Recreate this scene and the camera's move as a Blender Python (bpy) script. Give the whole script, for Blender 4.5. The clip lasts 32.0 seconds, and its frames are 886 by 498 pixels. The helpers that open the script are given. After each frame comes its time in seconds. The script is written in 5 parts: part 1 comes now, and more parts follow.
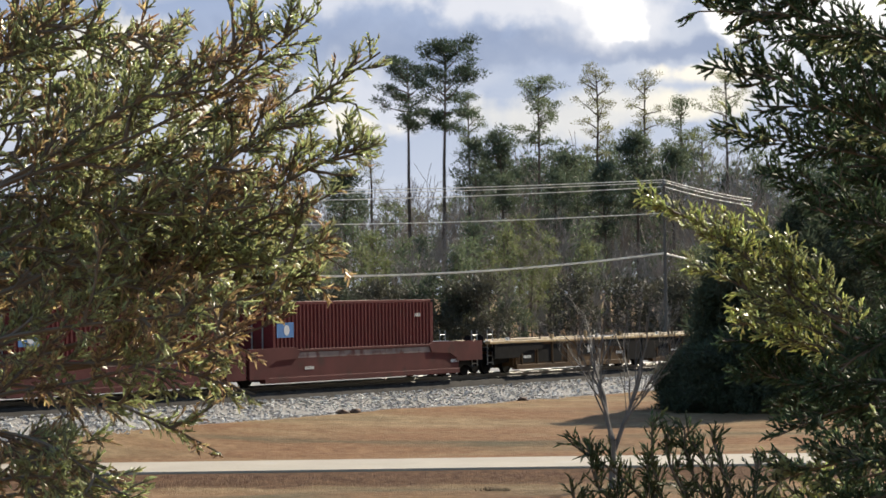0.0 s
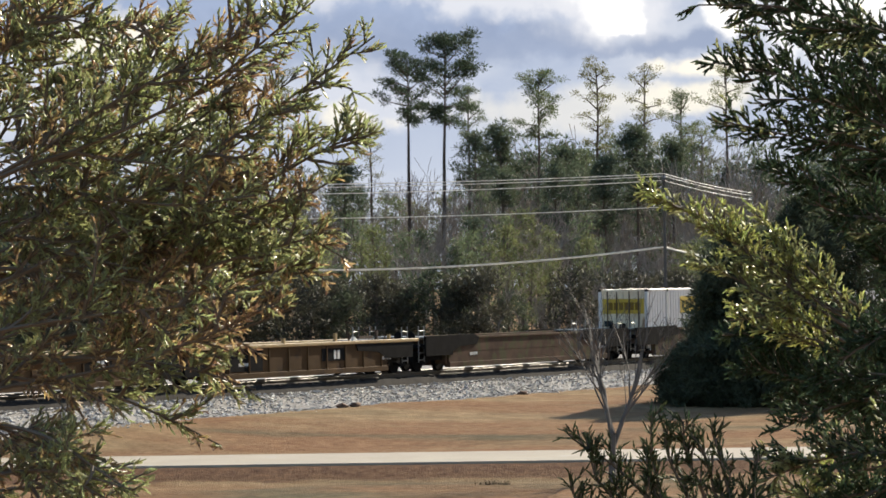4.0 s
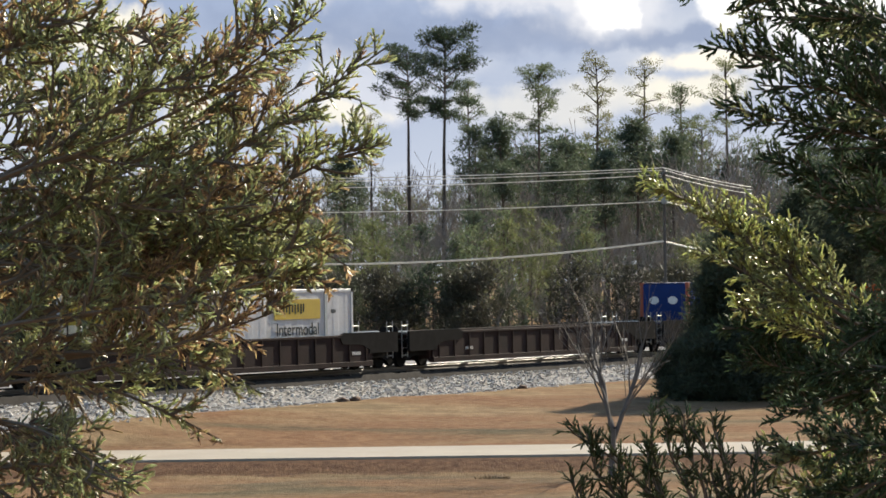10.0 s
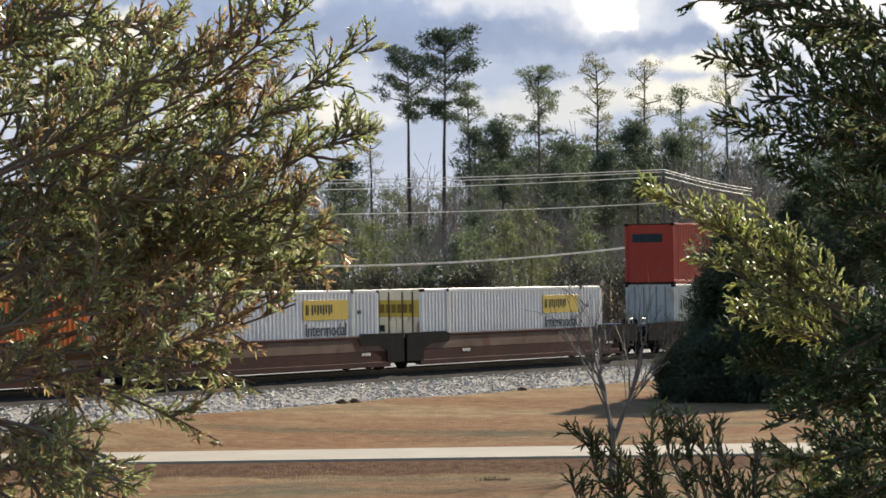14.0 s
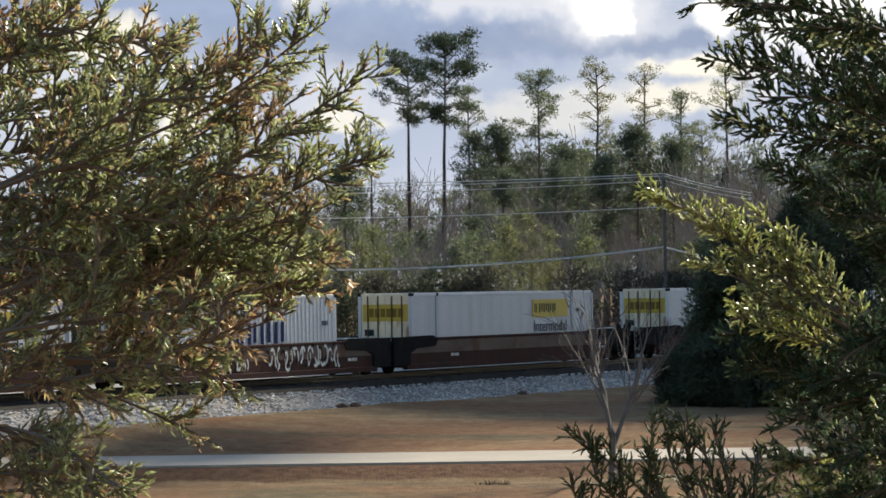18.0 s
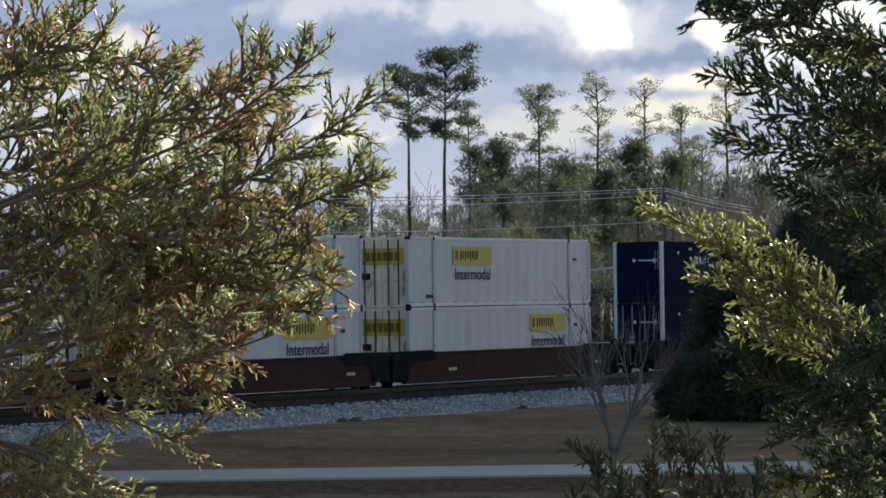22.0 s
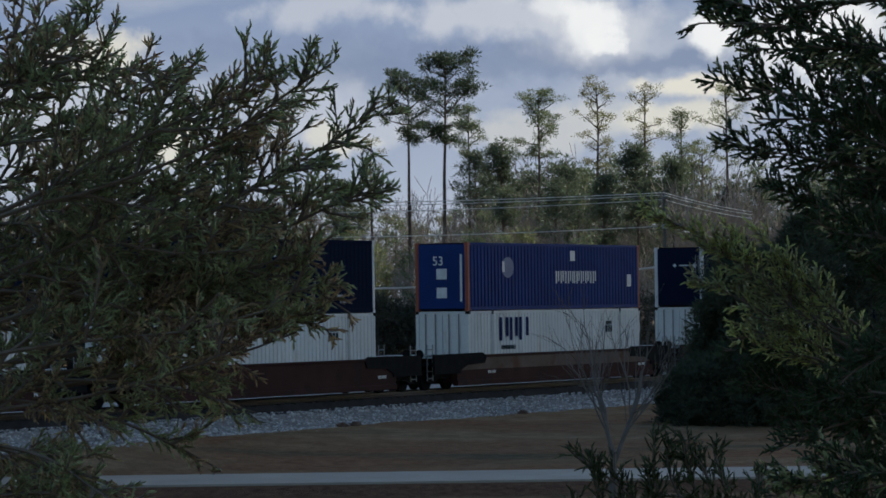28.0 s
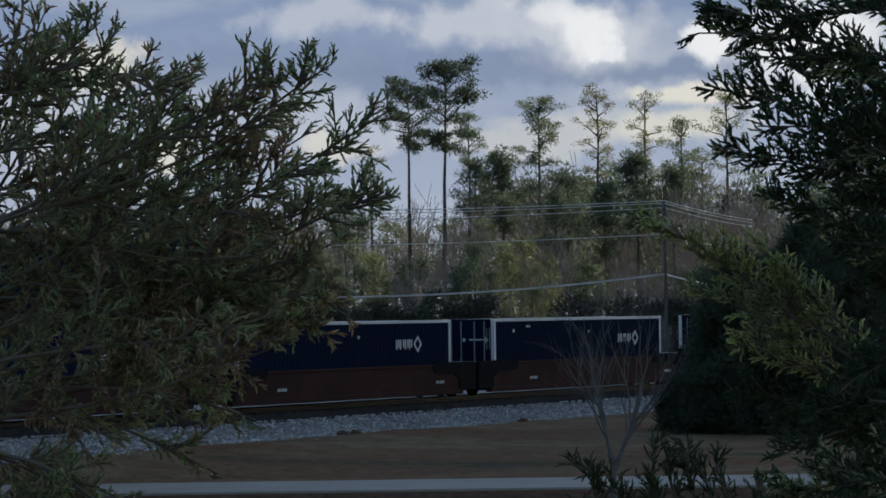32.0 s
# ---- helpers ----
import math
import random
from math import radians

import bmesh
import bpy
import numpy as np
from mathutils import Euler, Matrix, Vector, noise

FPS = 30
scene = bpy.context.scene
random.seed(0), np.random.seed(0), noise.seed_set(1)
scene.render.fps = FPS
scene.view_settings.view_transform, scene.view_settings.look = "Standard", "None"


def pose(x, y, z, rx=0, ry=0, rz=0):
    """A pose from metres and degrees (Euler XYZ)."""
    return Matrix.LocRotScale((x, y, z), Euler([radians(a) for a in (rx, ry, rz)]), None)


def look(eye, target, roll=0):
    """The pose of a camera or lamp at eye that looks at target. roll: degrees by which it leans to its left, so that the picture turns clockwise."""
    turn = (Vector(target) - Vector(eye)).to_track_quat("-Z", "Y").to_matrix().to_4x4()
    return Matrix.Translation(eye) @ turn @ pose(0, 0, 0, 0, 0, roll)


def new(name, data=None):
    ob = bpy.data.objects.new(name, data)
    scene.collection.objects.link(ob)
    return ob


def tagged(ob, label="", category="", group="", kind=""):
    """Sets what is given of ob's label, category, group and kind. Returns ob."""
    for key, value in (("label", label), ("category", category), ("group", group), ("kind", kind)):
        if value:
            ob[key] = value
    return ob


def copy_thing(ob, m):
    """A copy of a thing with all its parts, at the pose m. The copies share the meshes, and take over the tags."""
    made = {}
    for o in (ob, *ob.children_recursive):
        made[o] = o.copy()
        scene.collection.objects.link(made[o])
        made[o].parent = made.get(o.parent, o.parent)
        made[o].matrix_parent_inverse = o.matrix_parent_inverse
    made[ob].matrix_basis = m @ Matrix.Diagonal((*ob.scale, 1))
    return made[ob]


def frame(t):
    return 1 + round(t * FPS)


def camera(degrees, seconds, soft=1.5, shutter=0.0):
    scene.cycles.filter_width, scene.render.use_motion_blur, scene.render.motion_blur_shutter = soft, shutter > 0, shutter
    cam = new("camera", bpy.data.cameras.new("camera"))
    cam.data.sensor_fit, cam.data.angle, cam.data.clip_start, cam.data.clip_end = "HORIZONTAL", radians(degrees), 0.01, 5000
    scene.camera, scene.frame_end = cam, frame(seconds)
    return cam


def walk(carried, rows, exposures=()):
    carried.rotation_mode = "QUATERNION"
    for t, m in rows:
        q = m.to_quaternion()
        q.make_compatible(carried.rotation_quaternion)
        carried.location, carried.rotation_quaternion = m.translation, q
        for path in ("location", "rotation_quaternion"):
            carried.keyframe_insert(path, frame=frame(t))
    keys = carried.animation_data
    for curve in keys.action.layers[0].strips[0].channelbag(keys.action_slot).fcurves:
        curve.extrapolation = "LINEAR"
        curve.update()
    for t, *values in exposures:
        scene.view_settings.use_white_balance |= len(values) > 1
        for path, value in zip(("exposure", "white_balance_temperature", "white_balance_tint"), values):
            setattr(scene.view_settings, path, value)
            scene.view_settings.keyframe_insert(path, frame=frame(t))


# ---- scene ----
# A railway behind a strip of lawn, watched through two cedars by a long lens.
# z = 0 is the top of the rails. The train runs towards the viewer's side, from far right to near left.
EYE = (0.0, 0.0, 3.61)
LENS = 15.38
FOCAL = 784 / math.tan(radians(LENS / 2))
ROLL = -0.80
HEADING = 59.99                      # turn of the track about z
TRACK_Y = 136.97                     # where the near side of the train crosses the view axis
U = Vector((math.cos(radians(HEADING)), math.sin(radians(HEADING)), 0))
N = Vector((-U.y, U.x, 0))

cam = camera(LENS, 32.0, soft=1.7)
# seconds and upward tilt in degrees: a hand that slowly sinks and rises again
TILT = [(0, .725), (1, .735), (2, .722), (2.5, .662), (3, .602), (3.5, .625), (4.5, .60), (5.5, .574), (6, .602), (6.5, .615),
        (7, .590), (8, .604), (8.5, .600), (9, .515), (10, .515), (10.5, .543), (11, .560), (12, .558), (13, .545), (14.5, .545),
        (16.5, .558), (17, .574), (17.5, .603), (18, .616), (19, .602), (19.5, .648), (20, .694), (20.5, .800), (21, .845),
        (21.5, .862), (22.5, .870), (23, .815), (23.5, .815), (24, .905), (24.5, .920), (25.5, .908), (26.5, .94), (27.5, .965),
        (28, .950), (28.5, .952), (29, .982), (29.5, 1.028), (30, 1.09), (30.5, 1.132), (31.5, 1.132), (32, 1.09)]
walk(cam, [(t, look(EYE, (EYE[0], EYE[1] + 100, EYE[2] + 100 * math.tan(radians(a))), ROLL)) for t, a in TILT],
     exposures=[(0, 0.73, 6650, 10), (16, 0.73, 6650, 10), (20, 0.66, 6600, 10), (23, 0.56, 6450, 9), (25, 0.30, 6350, 9), (28, 0.19, 6250, 9), (32, 0.13, 6200, 9)])

# --- daylight: a low winter sun ahead to the right, broken cloud
SUN_AZ, SUN_EL = 37.0, 31.0          # degrees right of the view axis, degrees up
SUN_DIR = Vector((math.sin(radians(SUN_AZ)) * math.cos(radians(SUN_EL)), math.cos(radians(SUN_AZ)) * math.cos(radians(SUN_EL)), math.sin(radians(SUN_EL))))
world = bpy.data.worlds.new("sky")
scene.world = world
world.use_nodes = True
wn, wl = world.node_tree.nodes, world.node_tree.links
sky = wn.new("ShaderNodeTexSky")
sky.sky_type, sky.sun_disc = "NISHITA", False
sky.sun_elevation, sky.sun_rotation = radians(SUN_EL), radians(SUN_AZ)
sky.air_density, sky.dust_density, sky.ozone_density = 1.3, 0.8, 4.0
wl.new(sky.outputs["Color"], wn["Background"].inputs["Color"])
wn["Background"].inputs["Strength"].default_value = 0.098
sun = new("sun", bpy.data.lights.new("sun", "SUN"))
sun.data.energy, sun.data.angle, sun.data.color = 5.0, radians(0.6), (1.0, 0.91, 0.74)
sun.matrix_world = look(SUN_DIR * 50, (0, 0, 0))


# --- small tools
def at_view(x, y, dist, tilt=0.602):
    """The place at that depth along +y which shows at (x, y) when the camera tilts up by tilt."""
    r = radians(-ROLL)
    a, b = x - 784, y - 441
    a, b = a * math.cos(r) - b * math.sin(r), a * math.sin(r) + b * math.cos(r)
    e = math.atan(-b / FOCAL) + radians(tilt)
    return Vector((EYE[0] + a / FOCAL * dist, EYE[1] + dist, EYE[2] + math.tan(e) * dist))


def link_mesh(name, bm, mat, parent=None, label="", smooth=False):
    me = bpy.data.meshes.new(name)
    bm.to_mesh(me)
    bm.free()
    for m in (mat if isinstance(mat, (list, tuple)) else [mat]):
        me.materials.append(m)
    if smooth:
        me.polygons.foreach_set("use_smooth", [True] * len(me.polygons))
    ob = new(name, me)
    if parent:
        ob.parent = parent
    if label:
        ob["label"] = label
    return ob


def part(name, bm, mat, parent, label="", smooth=False):
    return link_mesh(name, bm, mat, parent, label, smooth)


def share(name, ob, parent, m):
    """Another part on the same mesh."""
    o = new(name, ob.data)
    o.parent = parent
    o.matrix_basis = m
    return o


def raw(name, verts, faces, mat, parent=None, label="", smooth=False):
    me = bpy.data.meshes.new(name)
    me.from_pydata([tuple(v) for v in verts], [], faces)
    me.materials.append(mat)
    if smooth:
        me.polygons.foreach_set("use_smooth", [True] * len(me.polygons))
    ob = new(name, me)
    if parent:
        ob.parent = parent
    if label:
        ob["label"] = label
    return ob


def box(bm, x0, x1, y0, y1, z0, z1, b=0.0):
    """A box; with b its long edges are chamfered by that much."""
    if b <= 0:
        v = [bm.verts.new(p) for p in ((x0, y0, z0), (x1, y0, z0), (x1, y1, z0), (x0, y1, z0), (x0, y0, z1), (x1, y0, z1), (x1, y1, z1), (x0, y1, z1))]
        for f in ((3, 2, 1, 0), (4, 5, 6, 7), (0, 1, 5, 4), (1, 2, 6, 5), (2, 3, 7, 6), (3, 0, 4, 7)):
            bm.faces.new([v[i] for i in f])
        return bm
    d = ((y0 + b, z0), (y1 - b, z0), (y1, z0 + b), (y1, z1 - b), (y1 - b, z1), (y0 + b, z1), (y0, z1 - b), (y0, z0 + b))
    if (x1 - x0) >= max(y1 - y0, z1 - z0):
        rings = [[bm.verts.new((x, y, z)) for y, z in d] for x in (x0, x1)]
    elif (z1 - z0) >= (y1 - y0):
        d = ((x0 + b, y0), (x1 - b, y0), (x1, y0 + b), (x1, y1 - b), (x1 - b, y1), (x0 + b, y1), (x0, y1 - b), (x0, y0 + b))
        rings = [[bm.verts.new((x, y, z)) for x, y in d] for z in (z0, z1)]
    else:
        d = ((z0 + b, x0), (z1 - b, x0), (z1, x0 + b), (z1, x1 - b), (z1 - b, x1), (z0 + b, x1), (z0, x1 - b), (z0, x0 + b))
        rings = [[bm.verts.new((x, y, z)) for z, x in d] for y in (y0, y1)]
    a, c = rings
    for i in range(8):
        j = (i + 1) % 8
        bm.faces.new((a[i], a[j], c[j], c[i]))
    bm.faces.new(a[::-1])
    bm.faces.new(c)
    return bm


def boxes(*rows, b=0.0):
    bm = bmesh.new()
    for r in rows:
        box(bm, *r, b=b)
    return bm


def prism(bm, outline, y0, y1):
    """An outline in x and z, pulled from y0 to y1."""
    a = [bm.verts.new((x, y0, z)) for x, z in outline]
    c = [bm.verts.new((x, y1, z)) for x, z in outline]
    n = len(a)
    for i in range(n):
        bm.faces.new((a[i], a[(i + 1) % n], c[(i + 1) % n], c[i]))
    bm.faces.new(a[::-1])
    bm.faces.new(c)
    return bm


def rod(bm, p, q, r0, r1=None, sides=6):
    """A tapered rod from p to q."""
    p, q = Vector(p), Vector(q)
    r1 = r0 if r1 is None else r1
    t = (q - p).normalized()
    s = t.orthogonal().normalized()
    w = t.cross(s)
    a, c = [], []
    for i in range(sides):
        k = 2 * math.pi * i / sides
        d = s * math.cos(k) + w * math.sin(k)
        a.append(bm.verts.new(p + d * r0))
        c.append(bm.verts.new(q + d * r1))
    for i in range(sides):
        j = (i + 1) % sides
        bm.faces.new((a[i], a[j], c[j], c[i]))
    bm.faces.new(a[::-1])
    bm.faces.new(c)


def rods(*rows, sides=6):
    bm = bmesh.new()
    for r in rows:
        rod(bm, *r, sides=sides)
    return bm


# --- materials
def material(name, base, rough=0.7, metal=0.0, dark=0.75, scale=3.0, fine=40.0, bump=0.15, stain=None, stain_at=0.6, spec=0.5, vary=0.0, island=False, trans=0.0, streak=(1, 1, 1)):
    """Paint, wood, leaf or soil with broad stains and fine grain."""
    m = bpy.data.materials.new(name)
    m.use_nodes = True
    n, l = m.node_tree.nodes, m.node_tree.links
    p = n["Principled BSDF"]
    p.inputs["Roughness"].default_value, p.inputs["Metallic"].default_value = rough, metal
    p.inputs["Specular IOR Level"].default_value = spec
    tc = n.new("ShaderNodeTexCoord")
    mp = n.new("ShaderNodeMapping")
    mp.inputs["Scale"].default_value = streak
    l.new(tc.outputs["Object"], mp.inputs["Vector"])
    broad, grain = n.new("ShaderNodeTexNoise"), n.new("ShaderNodeTexNoise")
    broad.inputs["Scale"].default_value, broad.inputs["Detail"].default_value = scale, 5
    grain.inputs["Scale"].default_value, grain.inputs["Detail"].default_value = fine, 3
    for t in (broad, grain):
        l.new(mp.outputs["Vector"], t.inputs["Vector"])
    ramp = n.new("ShaderNodeValToRGB")
    ramp.color_ramp.elements[0].position, ramp.color_ramp.elements[1].position = 0.3, 0.7
    ramp.color_ramp.elements[0].color = (*[c * dark for c in base], 1)
    ramp.color_ramp.elements[1].color = (*base, 1)
    l.new(broad.outputs["Fac"], ramp.inputs["Fac"])
    colour = ramp.outputs["Color"]
    g = n.new("ShaderNodeMapRange")
    g.inputs["To Min"].default_value, g.inputs["To Max"].default_value = 0.75, 1.2
    l.new(grain.outputs["Fac"], g.inputs["Value"])
    hsv = n.new("ShaderNodeHueSaturation")
    l.new(colour, hsv.inputs["Color"])
    l.new(g.outputs["Result"], hsv.inputs["Value"])
    colour = hsv.outputs["Color"]
    if stain:
        s = n.new("ShaderNodeTexNoise")
        s.inputs["Scale"].default_value, s.inputs["Detail"].default_value = scale * 1.7, 8
        l.new(mp.outputs["Vector"], s.inputs["Vector"])
        sr = n.new("ShaderNodeValToRGB")
        sr.color_ramp.elements[0].position, sr.color_ramp.elements[1].position = stain_at, stain_at + 0.12
        l.new(s.outputs["Fac"], sr.inputs["Fac"])
        mx = n.new("ShaderNodeMix")
        mx.data_type = "RGBA"
        l.new(sr.outputs["Color"], mx.inputs["Factor"])
        l.new(colour, mx.inputs["A"])
        mx.inputs["B"].default_value = (*stain, 1)
        colour = mx.outputs["Result"]
    if vary:
        h = n.new("ShaderNodeHueSaturation")
        mr, mv = n.new("ShaderNodeMapRange"), n.new("ShaderNodeMapRange")
        src = n.new("ShaderNodeNewGeometry").outputs["Random Per Island"] if island else n.new("ShaderNodeObjectInfo").outputs["Random"]
        mr.inputs["To Min"].default_value, mr.inputs["To Max"].default_value = 0.5 - vary * 0.045, 0.5 + vary * 0.03
        mv.inputs["To Min"].default_value, mv.inputs["To Max"].default_value = 1 - vary * 0.6, 1 + vary * 0.6
        l.new(src, mr.inputs["Value"])
        l.new(src, mv.inputs["Value"])
        l.new(mr.outputs["Result"], h.inputs["Hue"])
        l.new(mv.outputs["Result"], h.inputs["Value"])
        l.new(colour, h.inputs["Color"])
        colour = h.outputs["Color"]
    l.new(colour, p.inputs["Base Color"])
    if bump:
        b = n.new("ShaderNodeBump")
        b.inputs["Strength"].default_value, b.inputs["Distance"].default_value = bump, 0.02
        l.new(grain.outputs["Fac"], b.inputs["Height"])
        l.new(b.outputs["Normal"], p.inputs["Normal"])
    if trans:
        t = n.new("ShaderNodeBsdfTranslucent")
        mix = n.new("ShaderNodeMixShader")
        mix.inputs["Fac"].default_value = trans
        l.new(colour, t.inputs["Color"])
        l.new(p.outputs["BSDF"], mix.inputs[1])
        l.new(t.outputs["BSDF"], mix.inputs[2])
        l.new(mix.outputs["Shader"], n["Material Output"].inputs["Surface"])
    return m


WHITE = material("white_paint", (0.60, 0.60, 0.61), 0.45, dark=0.88, scale=0.8, fine=25, bump=0.04, stain=(0.45, 0.42, 0.38), stain_at=0.66, streak=(1, 1, 0.35))
DIRTY_WHITE = material("dirty_white_paint", (0.70, 0.69, 0.66), 0.55, dark=0.8, scale=0.9, fine=25, bump=0.05, stain=(0.45, 0.37, 0.29), stain_at=0.63, streak=(1, 1, 0.3))
DOOR_CREAM = material("weathered_door_paint", (0.80, 0.68, 0.49), 0.6, dark=0.7, scale=1.6, fine=30, bump=0.05, stain=(0.26, 0.14, 0.07), stain_at=0.55, streak=(1, 1, 0.3))
NAVY = material("navy_paint", (0.009, 0.014, 0.035), 0.8, dark=0.8, scale=0.8, fine=25, bump=0.04, spec=0.02)
BLUE = material("blue_paint", (0.012, 0.036, 0.155), 0.6, spec=0.1, dark=0.75, scale=0.8, fine=25, bump=0.04, stain=(0.02, 0.03, 0.09), stain_at=0.64)
ORANGE = material("orange_paint", (0.50, 0.105, 0.018), 0.6, spec=0.2, dark=0.82, scale=0.7, fine=25, bump=0.04, stain=(0.30, 0.09, 0.04), stain_at=0.66)
RED = material("faded_red_paint", (0.33, 0.043, 0.026), 0.6, spec=0.2, dark=0.8, scale=0.8, fine=25, bump=0.05, stain=(0.20, 0.05, 0.03), stain_at=0.62)
MAROON = material("maroon_paint", (0.115, 0.020, 0.020), 0.65, spec=0.1, dark=0.75, scale=0.9, fine=25, bump=0.05, stain=(0.09, 0.03, 0.02), stain_at=0.62)
CHALK = material("chalky_grey_white_paint", (0.48, 0.48, 0.50), 0.5, dark=0.9, scale=0.5, fine=25, bump=0.03, stain=(0.40, 0.39, 0.38), stain_at=0.62, streak=(1, 1, 0.35))
GREY_PAINT = material("pale_grey_paint", (0.38, 0.40, 0.40), 0.5, dark=0.8, scale=0.9, fine=25, bump=0.05, stain=(0.28, 0.26, 0.22), stain_at=0.6)
YELLOW = material("yellow_panel", (0.48, 0.33, 0.025), 0.5, dark=0.85, scale=2, bump=0.03)
INK = material("dark_lettering", (0.03, 0.045, 0.05), 0.9, bump=0.02, spec=0.05)
FADED_INK = material("faded_lettering", (0.20, 0.13, 0.03), 0.8, bump=0.02, spec=0.05)
BLUE_INK = material("blue_lettering", (0.016, 0.024, 0.085), 0.9, bump=0.02, spec=0.05)
WHITE_INK = material("white_lettering", (0.68, 0.68, 0.68), 0.5, bump=0.02)
POST_ORANGE = material("orange_post", (0.30, 0.065, 0.03), 0.6, bump=0.04)
CAR_BROWN = material("brown_car_paint", (0.036, 0.022, 0.020), 0.8, spec=0.1, dark=0.6, scale=1.0, bump=0.1, stain=(0.022, 0.016, 0.015), stain_at=0.55)
CAR_TAN = material("faded_car_paint", (0.165, 0.115, 0.090), 0.8, spec=0.1, dark=0.65, scale=0.8, bump=0.1, stain=(0.11, 0.055, 0.035), stain_at=0.56)
CAR_RED = material("oxide_car_paint", (0.055, 0.021, 0.018), 0.8, spec=0.1, dark=0.65, scale=0.8, bump=0.1, stain=(0.03, 0.016, 0.014), stain_at=0.55)
CAR_YELLOW = material("weathered_yellow_car_paint", (0.098, 0.056, 0.026), 0.8, spec=0.1, dark=0.6, scale=0.8, bump=0.1, stain=(0.05, 0.03, 0.018), stain_at=0.57)
CAR_RUST = material("rust_mottled_car_paint", (0.105, 0.064, 0.044), 0.85, spec=0.1, dark=0.55, scale=1.3, bump=0.1, stain=(0.075, 0.066, 0.034), stain_at=0.5)
CAR_MAROON = material("maroon_car_paint", (0.105, 0.030, 0.028), 0.8, spec=0.1, dark=0.7, scale=0.8, bump=0.1, stain=(0.06, 0.025, 0.022), stain_at=0.6)
PALE_BAND = material("chalked_pink_band", (0.30, 0.235, 0.215), 0.85, spec=0.1, dark=0.6, scale=1.2, bump=0.1, stain=(0.13, 0.06, 0.05), stain_at=0.52)
# sunlit top edge of the yellow cars, painted as a lighter colour
CHORD = material("sunlit_yellow_paint", (0.40, 0.26, 0.11), 0.6, dark=0.7, scale=1.5, bump=0.05)
STEEL = material("dark_steel", (0.016, 0.015, 0.015), 0.9, metal=0.0, spec=0.05, dark=0.6, bump=0.1)
RUSTY = material("rusty_rod", (0.10, 0.062, 0.04), 0.85, dark=0.6, scale=4, bump=0.1)
POLE_WOOD = material("weathered_pole", (0.11, 0.10, 0.09), 0.9, dark=0.7, scale=2, fine=20, bump=0.3)
GALV = material("galvanised_steel", (0.30, 0.30, 0.29), 0.5, metal=0.4, bump=0.05)
POLISHED = material("polished_rail", (0.10, 0.09, 0.085), 0.45, metal=0.6, bump=0)
RAIL = material("rail_steel", (0.05, 0.034, 0.026), 0.6, metal=0.2, dark=0.6)
TIE = material("tie_timber", (0.04, 0.032, 0.026), 0.9, dark=0.6, vary=0.5)
STONE = material("ballast_stone", (0.56, 0.53, 0.49), 0.85, dark=0.7, scale=1.2, fine=9, bump=0.15, vary=0.75, island=True)
# oily ballast, with the train's shade put into its near-black colour
DARK_BED = material("oily_shaded_ballast", (0.045, 0.040, 0.037), 0.95, dark=0.5, scale=1.5, fine=20, bump=0.15, spec=0.1)
BED = material("ballast_bed", (0.29, 0.268, 0.245), 0.9, dark=0.5, scale=1.5, fine=20, bump=0.15, stain=(0.30, 0.285, 0.265), stain_at=0.6)
CONCRETE = material("path_concrete", (0.385, 0.33, 0.255), 0.8, dark=0.85, scale=0.7, fine=20, bump=0.1, stain=(0.36, 0.32, 0.27), stain_at=0.62)
BARK = material("bark", (0.115, 0.085, 0.068), 0.9, dark=0.55, scale=3, fine=25, bump=0.5)
PALE_BARK = material("pale_grey_bark", (0.155, 0.13, 0.11), 0.85, dark=0.65, scale=3, fine=25, bump=0.4)
# --- lie of the land
def smooth01(a, b, v):
    k = min(1.0, max(0.0, (v - a) / (b - a)))
    return k * k * (3 - 2 * k)


PROFILE = ((-60, 2.4), (0, 2.0), (20, 1.2), (40, -0.2), (60, -1.5), (78, -2.62), (90, -2.60), (98.6, -2.44), (100.7, -2.40), (101.7, -2.05), (102.3, -1.97), (106.4, -1.80), (116, -1.6), (400, -1.3))


def lateral(x, y):
    """Distance from the track's centre line, positive on the viewer's side."""
    d = Vector((x, y - TRACK_Y, 0)) - N * 1.3
    return -d.dot(N)


def ground_z(x, y):
    for (y0, z0), (y1, z1) in zip(PROFILE, PROFILE[1:]):
        if y <= y1:
            break
    z = z0 + (z1 - z0) * min(1, max(0, (y - y0) / (y1 - y0)))
    bank, foot = -1.04, TRACK_Y + 1.732 * x - 4.2
    lat = lateral(x, y)
    if lat < 0:
        k = smooth01(-20, -16.5, lat)
        z = bank * k + (-0.4 + 0.2 * noise.noise((x * .05, y * .05, 9))) * (1 - k)
    elif foot > 106.2:
        k = smooth01(106.0, foot, y)
        z = z * (1 - k) + bank * k if y > 106.0 else z
    if abs(y - 104) > 2.2:
        z += (0.12 * noise.noise((x * 0.07, y * 0.16, 3)) + 0.05 * noise.noise((x * 0.3, y * 0.5, 7))) * smooth01(2.2, 5.0, abs(y - 104)) * (1 if lat > 4 else 0)
    far = smooth01(420, 900, math.hypot(x, y))
    return z * (1 - far)


def ground_lines(fine0, fine1, step, reach):
    v = list(np.arange(fine0, fine1 + 0.01, step))
    d = step
    while v[-1] < reach:
        d *= 1.35
        v.append(v[-1] + d)
    d = step
    while v[0] > -reach:
        d *= 1.35
        v.insert(0, v[0] - d)
    return v


